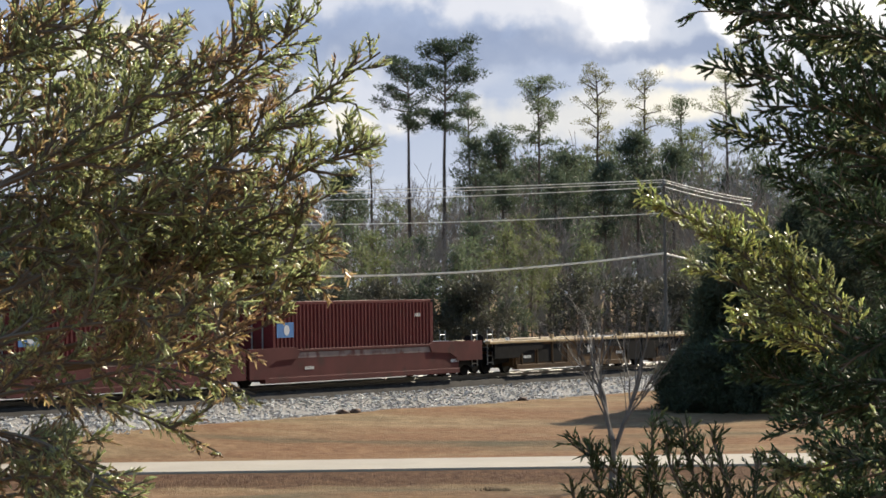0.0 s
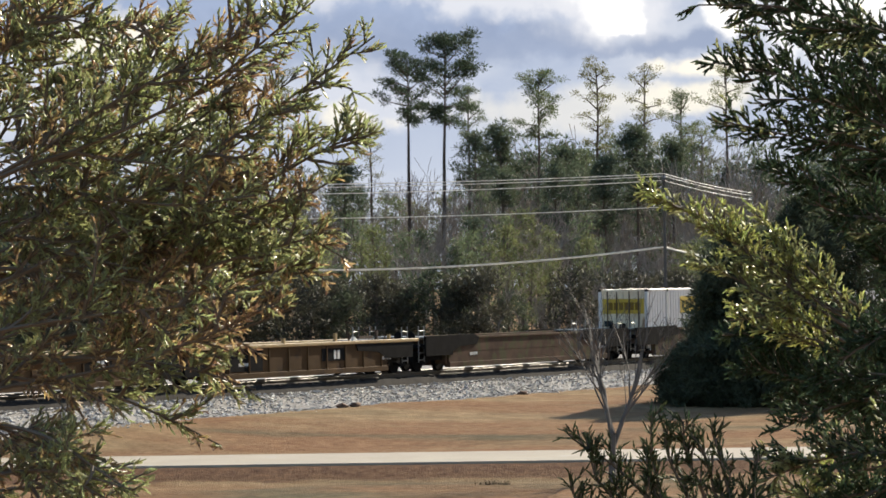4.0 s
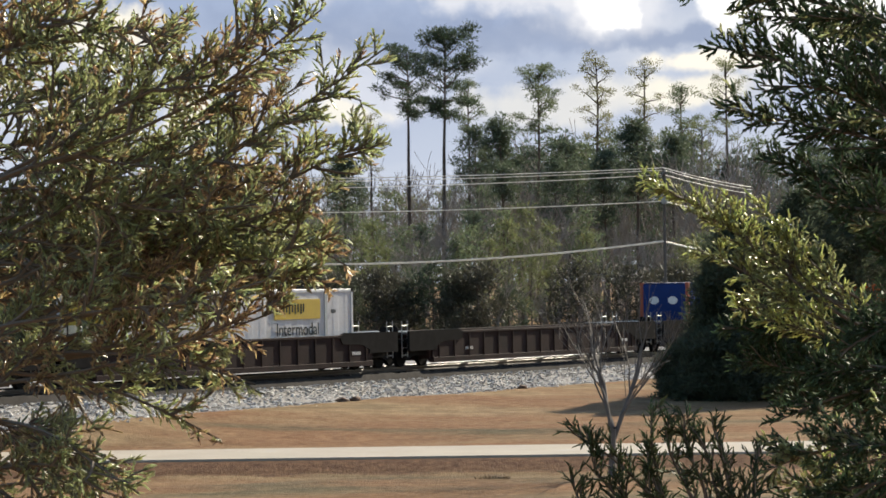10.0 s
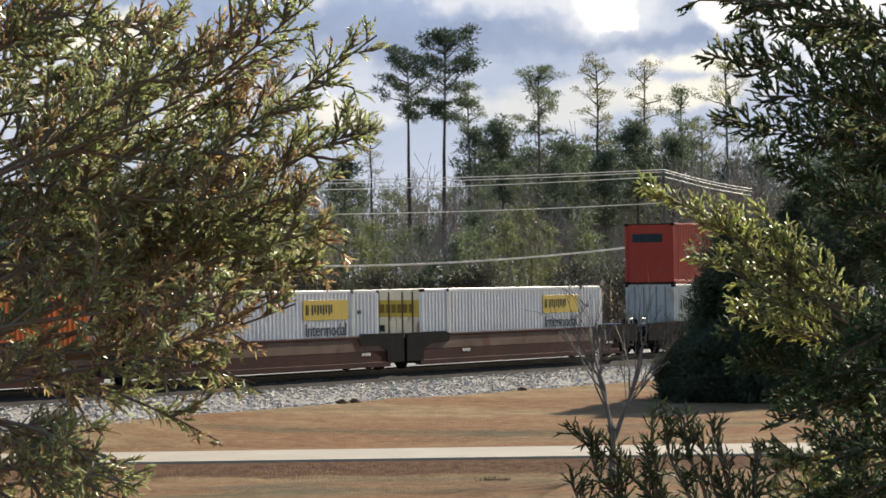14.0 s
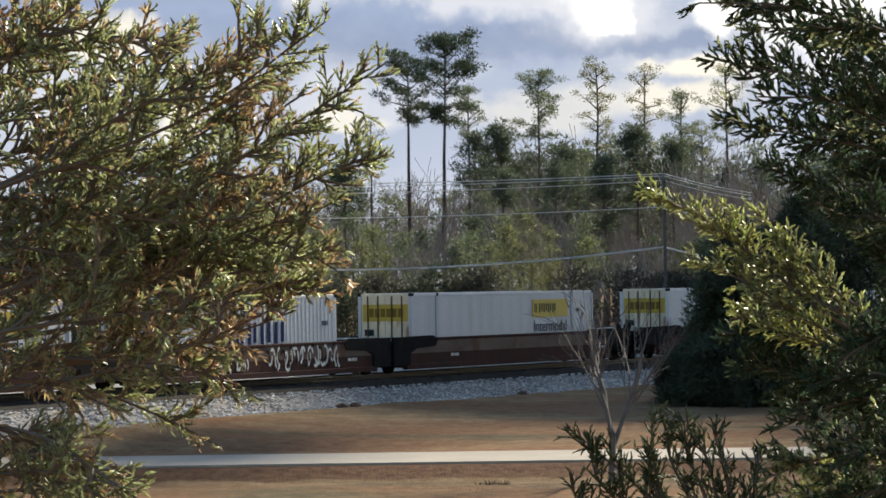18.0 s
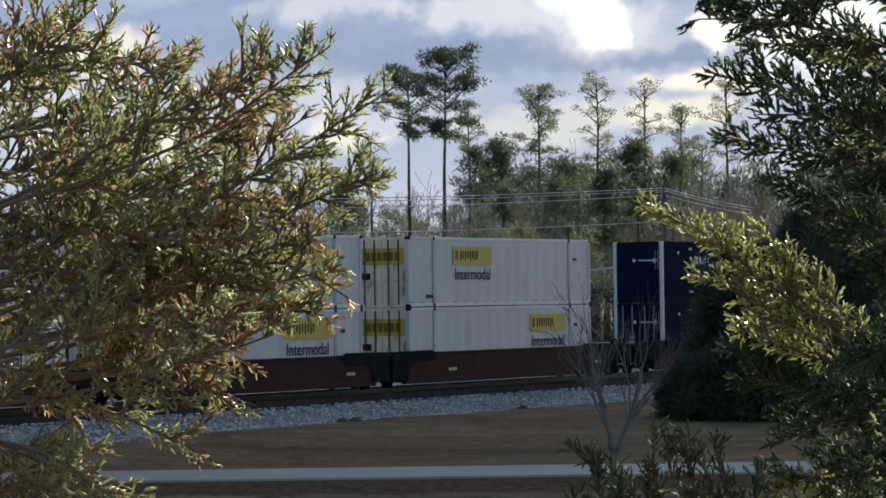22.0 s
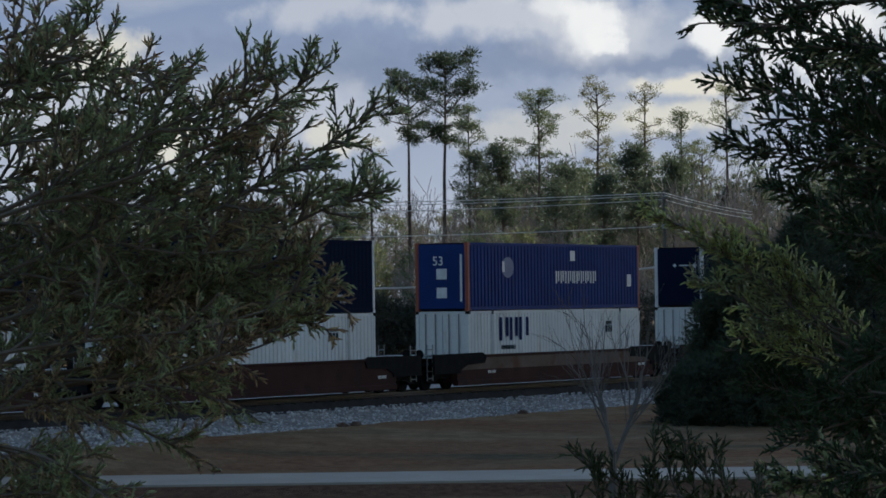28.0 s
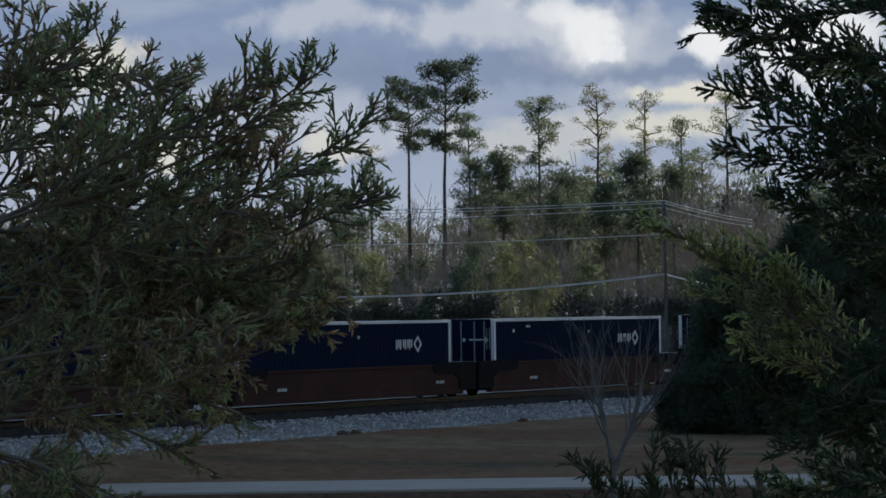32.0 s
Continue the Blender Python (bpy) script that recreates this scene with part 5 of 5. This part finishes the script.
for seed, x, dist, h, w in ((91, 1272, 131.0, 5.8, 1.6), (92, 1310, 130.0, 7.2, 2.3), (93, 1415, 130.0, 8.2, 2.6), (94, 1520, 131.5, 8.4, 2.6)):
    c = bush(seed, h, w, DARK_LEAF, "dark bushy cedar on the lawn in front of the track", "cedar_tree", 60, 0.42, 0.5, 300, 0.03)
    c["group"] = "lawn trees"
    stand(c, x, dist)

for seed, x, dist, h, w in ((95, 1206, 131.0, 1.9, 1.1), (96, 1240, 129.5, 2.5, 1.5), (97, 1280, 128.5, 2.8, 1.9), (98, 1345, 128.0, 2.8, 1.9), (99, 1410, 129.0, 3.0, 2.0), (100, 1480, 129.0, 3.0, 2.0)):
    c = bush(seed, h, w, DARK_LEAF, "low dark evergreen shrub at the foot of the cedars", "shrub", 70, 0.36, 0.25, 190, 0.02)
    c["group"] = "lawn trees"
    stand(c, x, dist)


# --- the two cedars close to the viewer
def curve_through(pts, n):
    """Catmull-Rom through the places given."""
    out = []
    q = [pts[0] * 2 - pts[1], *pts, pts[-1] * 2 - pts[-2]]
    per = max(2, n // (len(pts) - 1))
    for i in range(1, len(q) - 2):
        for k in range(per):
            f = k / per
            a, b, c, d = q[i - 1:i + 3]
            out.append(b + ((c - a) * f + (a * 2 - b * 5 + c * 4 - d) * f * f + ((b - c) * 3 + d - a) * f ** 3) * 0.5)
    out.append(pts[-1])
    return out


def spray(axis, rng, foliage, wood, full=1.0, start=0.12, fine=1.0, lift=0.25, wide=1.0, stem=0.0028):
    """Scale-leaved sprays along an axis: side shoots, twigs on them and short branchlets on those."""
    total = sum((b - a).length for a, b in zip(axis, axis[1:]))
    for i, (a, b) in enumerate(zip(axis, axis[1:])):
        k = i / (len(axis) - 1)
        wood.append((a, b, stem * (1 - k) ** 1.5 + 0.0012, stem * (1 - k) ** 1.5 + 0.001))
    n1 = int(total / 0.0165 * full)
    for k in range(n1):
        f = start + (1 - start) * (k + rng.uniform(0, 1)) / n1
        i = min(len(axis) - 2, int(f * (len(axis) - 1)))
        p = axis[i].lerp(axis[i + 1], f * (len(axis) - 1) - i)
        d = (axis[i + 1] - axis[i]).normalized()
        side = d.cross(Vector(rng.normal(0, 1, 3))).normalized()
        l1 = wide * min(0.105, 0.022 + total * 0.2 * (1 - f) ** 0.7) * rng.uniform(0.5, 1.1)
        d1 = (d * 0.8 + side * 0.75 + Vector((0, 0, lift))).normalized()
        s1 = limb_points(p, d1, l1, 3, rng, 0.12, 0.06)
        for u, v in zip(s1, s1[1:]):
            wood.append((u, v, 0.0012, 0.0009))
        n2 = max(2, int(l1 / 0.0062))
        for j in range(n2 + 1):
            g = (j + rng.uniform(0, 0.8)) / (n2 + 0.8)
            ii = min(2, int(g * 3))
            pp = s1[ii].lerp(s1[ii + 1], min(1, g * 3 - ii))
            dd = (s1[ii + 1] - s1[ii]).normalized()
            sd = dd.cross(Vector(rng.normal(0, 1, 3))).normalized()
            d2 = (dd + sd * (0.75 if j < n2 else 0.1)).normalized()
            l2 = (0.011 + 0.017 * (1 - g)) * rng.uniform(0.7, 1.25)
            e = pp + d2 * l2
            tint = 1 if noise.noise(pp * 9.0) + 0.25 * rng.normal() > 0.27 else 0
            foliage[tint].append((pp, e, 0.0019 * fine, 0.0008 * fine))
            n3 = max(2, int(l2 / 0.0050))
            for m in range(n3):
                h = (m + 0.4) / n3
                q0 = pp.lerp(e, h)
                s3 = d2.cross(Vector(rng.normal(0, 1, 3))).normalized()
                d3 = (d2 * 0.9 + s3 * 0.55).normalized()
                foliage[tint].append((q0, q0 + d3 * rng.uniform(0.005, 0.0115), 0.0022 * fine, 0.0006 * fine))


def bough(tree, seed, pix, dist, mats, full=1.0, start=0.12, pivot=None, fine=1.0, tilt_depth=0.0, lift=0.25, wide=1.0, fronds=0.0):
    """A bough whose line passes the given points of the view at that distance. It turns about its foot."""
    rng = np.random.default_rng(seed)
    n = len(pix)
    pts = [at_view(x, y, dist + tilt_depth * (i / (n - 1) - 0.5)) for i, (x, y) in enumerate(pix)]
    foot = pts[0]
    pts = [p - foot for p in pts]
    axis = curve_through(pts, 14)
    foliage, wood = [[], []], []
    spray(axis, rng, foliage, wood, full, start, fine, lift, wide)
    total = sum((b - a).length for a, b in zip(axis, axis[1:]))
    for k in range(int(total * fronds)):
        # side branches with sprays of their own
        f = start + (0.94 - start) * (k + rng.uniform(0, 1)) / (total * fronds)
        i = min(len(axis) - 2, int(f * (len(axis) - 1)))
        p = axis[i].lerp(axis[i + 1], f * (len(axis) - 1) - i)
        d = (axis[i + 1] - axis[i]).normalized()
        side = d.cross(Vector((rng.normal(0, 0.45), 1, rng.normal(0, 0.45)))).normalized() * (1 if rng.random() < 0.5 else -1)
        out = d * 0.75 + side * rng.uniform(0.4, 0.9) + Vector((0, 0, lift * 0.6))
        twig = limb_points(p, out, (0.018 + 0.135 * (1 - f) ** 0.8) * rng.uniform(0.6, 1.25), 5, rng, 0.13, 0.05)
        spray(twig, rng, foliage, wood, 1.15, 0.05, fine, lift, 0.85, 0.0016)
    b = tubes("bough", wood, TWIG, tree, sides=4)
    for f, m in zip(foliage, mats):
        if f:
            tubes("foliage", f, m, b, sides=3, smooth=True, blade=True)
    b.matrix_basis = Matrix.Translation(foot)
    return b, foot


SWAY, GUSTED = [], []
cedar_left = tagged(new("cedar_tree"), "sunlit green and bronze cedar close to the viewer", "tree", "near cedars")
cedar_right = tagged(new("cedar_tree"), "green cedar close to the viewer, in shade but for one sunlit bough", "tree", "near cedars")
for tree, x, d in ((cedar_left, -420, 4.1), (cedar_right, 1900, 4.6)):
    p = at_view(x, 441, d)
    z = ground_z(p.x, d)
    tubes("trunk", [((p.x, d, z - 0.2), (p.x + 0.02, d, z + 1.2), 0.07, 0.06), ((p.x + 0.02, d, z + 1.2), (p.x, d, z + 3.0), 0.06, 0.02)], BARK, tree, sides=10)

LEFT_HIGH = [((-420, 560), (-60, 330), (120, 260), (330, 160), (480, 40), (546, -14)), ((-420, 700), (-60, 520), (150, 420), (350, 270), (520, 150), (655, 48)),
             ((-300, 700), (60, 560), (300, 420), (480, 300), (590, 238), (640, 226)), ((-420, 380), (-60, 200), (80, 140), (200, 80), (325, -12)),
             ((-420, 200), (-60, 90), (60, 60), (200, 30), (300, 42)), ((-420, 600), (-60, 440), (100, 350), (230, 260), (330, 195)),
             ((-300, 640), (150, 520), (320, 430), (480, 385), (606, 440)), ((-300, 680), (100, 600), (300, 500), (450, 455), (560, 470)),
             ((-420, 460), (0, 300), (150, 200), (270, 130), (405, 55), (440, -5)), ((-420, 420), (-40, 330), (120, 330), (300, 350), (450, 330)),
             ((-420, 520), (-40, 420), (200, 420), (380, 380), (540, 320)), ((-420, 330), (-50, 260), (90, 230), (180, 190), (240, 130)),
             ((-420, 300), (-60, 130), (20, 60), (90, 0), (150, -60))]
LEFT_LOW = [((-420, 900), (-80, 850), (60, 830), (150, 840), (232, 862)), ((-420, 860), (-80, 800), (20, 790), (90, 800), (170, 835)), ((-420, 930), (-80, 880), (40, 860), (120, 868), (200, 890)), ((-300, 690), (120, 640), (300, 610), (420, 580), (522, 540)), ((-420, 720), (-60, 600), (150, 560), (330, 540), (470, 500)), ((-420, 820), (-60, 700), (150, 660), (350, 600), (508, 523)),
            ((-420, 720), (-60, 640), (120, 630), (300, 640), (452, 684)), ((-420, 740), (-60, 670), (150, 685), (280, 730), (392, 786)),
            ((-420, 800), (-60, 750), (80, 770), (160, 820), (246, 876)), ((-420, 860), (-60, 820), (60, 850), (150, 890), (220, 940)),
            ((-420, 560), (-60, 480), (100, 480), (260, 500), (400, 560))]
LEFT_MATS, BRONZE_MATS = (CEDAR_GREEN, CEDAR_RUST), (CEDAR_RUST, CEDAR_GREEN)
for k, px in enumerate(LEFT_HIGH):
    b, foot = bough(cedar_left, 200 + k, px, 4.0 + 0.12 * (k % 4), LEFT_MATS, 0.34, 0.26, tilt_depth=-0.2, wide=0.8, fronds=13, fine=0.85)
    SWAY.append((b, foot, 1.0, k))
for k, px in enumerate(LEFT_LOW):
    b, foot = bough(cedar_left, 240 + k, px, 3.95 + 0.12 * (k % 4), BRONZE_MATS if k in (3, 5, 10) else LEFT_MATS, 0.30, 0.26, tilt_depth=-0.2, lift=0.1, wide=0.9, fronds=6.5, fine=0.85)
    SWAY.append((b, foot, 0.15, k))
rr = np.random.default_rng(3)
for k in range(10):
    y = -10 + 580 * k / 9
    dx = rr.uniform(120, 260)
    px = [(-420, y + rr.uniform(60, 160)), (-120, y + 60), (20, y + rr.uniform(-10, 30)), (dx, y + rr.uniform(-70, 10) + (60 if y > 600 else 0))]
    b, foot = bough(cedar_left, 300 + k, px, 4.15 + 0.1 * (k % 3), LEFT_MATS if k % 4 else BRONZE_MATS, 0.28, 0.3, fronds=5, fine=0.9)
    SWAY.append((b, foot, 0.4, k))
# the middle of the crown
LEFT_MID = [((-300, 520), (40, 380), (240, 260), (380, 160), (505, 75)), ((-300, 540), (60, 420), (270, 300), (410, 205), (520, 125)), ((-300, 480), (20, 330), (200, 220), (330, 120), (420, 35)), ((-300, 560), (60, 440), (280, 330), (420, 240), (505, 165)), ((-300, 600), (80, 500), (300, 400), (450, 310), (560, 232)), ((-300, 620), (100, 540), (330, 450), (480, 370), (588, 305)),
            ((-300, 640), (120, 560), (340, 470), (500, 420), (585, 395)), ((-300, 660), (120, 590), (330, 510), (470, 470), (556, 452)), ((-300, 520), (40, 400), (230, 310), (350, 235), (430, 180)),
            ((-300, 580), (60, 470), (250, 390), (380, 330), (470, 265)), ((-300, 690), (80, 640), (230, 610), (340, 600), (430, 625))]
for k, px in enumerate(LEFT_MID):
    b, foot = bough(cedar_left, 480 + k, px, 4.2 + 0.12 * (k % 3), BRONZE_MATS if k == 9 else LEFT_MATS, 0.3, 0.3, tilt_depth=-0.15, wide=0.85, fronds=8, fine=0.85)
    SWAY.append((b, foot, 0.9 if k < 10 else 0.3, k))

RIGHT_DARK = [((1900, 200), (1640, 80), (1500, 40), (1370, 10), (1235, 8)), ((1900, 330), (1640, 200), (1500, 160), (1380, 130), (1262, 108)),
              ((1900, 420), (1640, 300), (1520, 260), (1400, 240), (1285, 215)), ((1900, 120), (1640, -20), (1500, -30), (1350, -20), (1260, -40)),
              ((1900, 520), (1640, 420), (1550, 380), (1450, 330), (1360, 300)), ((1900, 600), (1640, 500), (1590, 470), (1550, 430), (1500, 400)),
              ((1900, 700), (1640, 600), (1590, 580), (1550, 590), (1510, 600)), ((1900, 760), (1640, 680), (1540, 660), (1490, 670), (1440, 665)),
              ((1900, 800), (1640, 700), (1560, 700), (1470, 720), (1375, 760)), ((1900, 860), (1640, 800), (1520, 800), (1430, 820), (1350, 850)),
              ((1900, 880), (1640, 860), (1540, 870), (1450, 890), (1380, 910)), ((1900, 280), (1640, 150), (1560, 110), (1440, 60), (1330, 50)),
              ((1900, 380), (1640, 250), (1560, 220), (1460, 180), (1340, 175))]
RIGHT_LIT = [((1900, 770), (1560, 610), (1440, 540), (1330, 452), (1240, 388), (1137, 331)), ((1900, 790), (1580, 640), (1470, 590), (1385, 540), (1305, 492), (1229, 457)),
             ((1800, 760), (1560, 600), (1450, 535), (1400, 480), (1365, 415)), ((1800, 780), (1580, 630), (1510, 570), (1470, 515), (1440, 465)),
             ((1800, 820), (1560, 660), (1470, 610), (1400, 590), (1330, 575)), ((1900, 960), (1560, 870), (1460, 835), (1355, 805)), ((1900, 1000), (1560, 910), (1470, 885), (1375, 868)),
             ((1800, 740), (1560, 570), (1460, 500), (1400, 440), (1340, 372))]
RIGHT_BACK = [((1900, 800), (1640, 660), (1480, 625), (1380, 605), (1285, 590)), ((1900, 840), (1640, 710), (1480, 680), (1380, 660), (1310, 650)), ((1900, 860), (1640, 745), (1480, 725), (1370, 705)), ((1900, 780), (1640, 620), (1520, 590), (1430, 580), (1340, 590))]
FRONT = [((1330, 1100), (1180, 960), (1130, 880), (1060, 810), (985, 762)), ((1330, 1100), (1250, 960), (1220, 860), (1190, 790), (1185, 735)), ((1380, 1100), (1300, 980), (1270, 880), (1250, 800), (1235, 752)),
         ((1380, 1100), (1340, 960), (1300, 900), (1290, 845)), ((1200, 1100), (1060, 960), (1010, 900), (985, 848)), ((1330, 1080), (1190, 940), (1140, 870), (1120, 800)), ((1380, 1100), (1330, 1000), (1290, 930), (1250, 860), (1160, 830)),
         ((1330, 1100), (1180, 960), (1150, 880), (1130, 790), (1128, 722)), ((1330, 1100), (1240, 960), (1200, 880), (1160, 800), (1150, 745)), ((1380, 1100), (1300, 980), (1250, 890), (1225, 800), (1205, 765)), ((1330, 1100), (1150, 970), (1080, 890), (1030, 830), (1020, 775)), ((1380, 1100), (1330, 960), (1310, 870), (1318, 790)), ((1240, 1100), (1120, 960), (1080, 880), (1075, 820))]
# shade on the right cedar's boughs comes from the darker leaf colour
DARK_MATS = (CEDAR_SHADED, CEDAR_GREEN)
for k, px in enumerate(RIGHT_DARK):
    b, foot = bough(cedar_right, 320 + k, px, 4.5 + 0.12 * (k % 3), (CEDAR_SHADED, CEDAR_SHADED) if 4 < k < 9 else DARK_MATS, 1.0, 0.25, fronds=4)
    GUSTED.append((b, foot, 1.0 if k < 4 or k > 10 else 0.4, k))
# the sunlit look of this bough is put into its leaf colour
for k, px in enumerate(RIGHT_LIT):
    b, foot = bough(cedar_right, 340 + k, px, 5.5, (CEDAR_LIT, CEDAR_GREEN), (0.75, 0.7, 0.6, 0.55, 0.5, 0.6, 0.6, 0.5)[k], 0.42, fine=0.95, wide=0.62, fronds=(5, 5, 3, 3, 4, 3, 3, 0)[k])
    GUSTED.append((b, foot, 0.5, k))
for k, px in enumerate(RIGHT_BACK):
    b, foot = bough(cedar_right, 440 + k, px, 5.8, (CEDAR_SHADED, CEDAR_SHADED), 1.1, 0.25)
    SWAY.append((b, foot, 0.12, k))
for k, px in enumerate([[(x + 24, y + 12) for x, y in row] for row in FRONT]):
    b, foot = bough(cedar_right, 350 + k, px, 3.9, (CEDAR_SHADE, CEDAR_SHADED), 0.8, 0.3, fine=0.68, lift=0.5, wide=0.58)
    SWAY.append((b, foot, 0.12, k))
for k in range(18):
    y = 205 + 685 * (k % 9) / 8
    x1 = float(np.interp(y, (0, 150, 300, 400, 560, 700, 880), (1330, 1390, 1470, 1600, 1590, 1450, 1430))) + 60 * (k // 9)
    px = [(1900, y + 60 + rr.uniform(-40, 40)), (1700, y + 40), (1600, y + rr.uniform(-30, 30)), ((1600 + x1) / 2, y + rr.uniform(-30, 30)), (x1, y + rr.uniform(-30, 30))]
    b, foot = bough(cedar_right, 370 + k, px, 4.9 + 0.15 * (k % 3), (CEDAR_SHADED, CEDAR_SHADED), 1.1, 0.2)
    SWAY.append((b, foot, 0.08, k))


# --- what moves
def motions():
    times = [k * 0.5 for k in range(65)]
    for ob, q, z in TRAIN:
        walk(ob, [(t, train_pose(q, z, t)) for t in times])
    walk(backdrop, [(0, pose(4, SKY_D, 0)), (32, pose(-14, SKY_D, 0))])
    drift = CLOUD_Z / math.tan(radians(SUN_EL))
    walk(cloud, [(t, pose(drift * math.sin(radians(SUN_AZ)) + edge, drift * math.cos(radians(SUN_AZ)), CLOUD_Z)) for t, edge in ((0, 260), (8, 120), (13, 45), (15.5, 14), (17, -1), (18.2, -6), (18.8, -11), (19.4, -18), (20.2, -29), (20.8, -40), (22, -60), (26.5, -108), (32, -190))])
    # the boughs nod in the wind: degrees of turn about the view axis, clockwise, every half second
    nod = [1.45, 1.75, 0.95, 1.8, 1.1, 1.15, 1.1, 1.0, 0.8, 0.6, 0.5, 0.45, 0.9, 2.05, 1.6, 3.0, 1.55, 2.4, 0.75, 1.3, 2.4, 0.95, 0.95, 1.5, 0.1, 0.85, 1.7, 0.4, 1.0, 0.6, 0.9, 1.1, 1.0,
           1.25, 2.3, 3.6, 3.0, 0.4, 3.1, 1.9, 2.9, 3.1, 3.3, 4.6, 3.8, 4.8, 3.1, 4.5, 4.1, 4.0, 4.1, 3.8, 4.0, 4.3, 4.4, 4.6, 4.7, 5.2, 4.8, 5.0, 4.9, 4.5, 4.6, 5.0, 4.4]
    # and those of the dark cedar, less
    gust = [0] * 10 + [-0.2, -0.1, 1.1, 0.1, 0.6, 1.9, 0.4, 2.0, 1.9, 2.2, 1.4, 1.4, 0.1, 0.8, -0.2, 0.8, -0.2, 0.5, 0, 0.3, 0.5, 0.6, 0.8, 0.8, -0.2, -0.2, 0.4, 0, 0.4, 0.1, 0.4, -0.4, 0.2, -0.3] + [0.05, -0.05] * 10 + [0]
    for ob, foot, share_of, k in SWAY:
        walk(ob, [(t, Matrix.Translation(foot) @ pose(0, 0, 0, 0.25 * math.sin(t * 1.7 + k), a * share_of + 0.12 * math.sin(t * 2.3 + k * 1.9), 0)) for t, a in zip(times, nod)])
    for ob, foot, share_of, k in GUSTED:
        walk(ob, [(t, Matrix.Translation(foot) @ pose(0, 0, 0, 0.2 * math.sin(t * 1.7 + k), a * share_of + 0.12 * math.sin(t * 2.3 + k * 1.9), 0)) for t, a in zip(times, gust)])


motions()
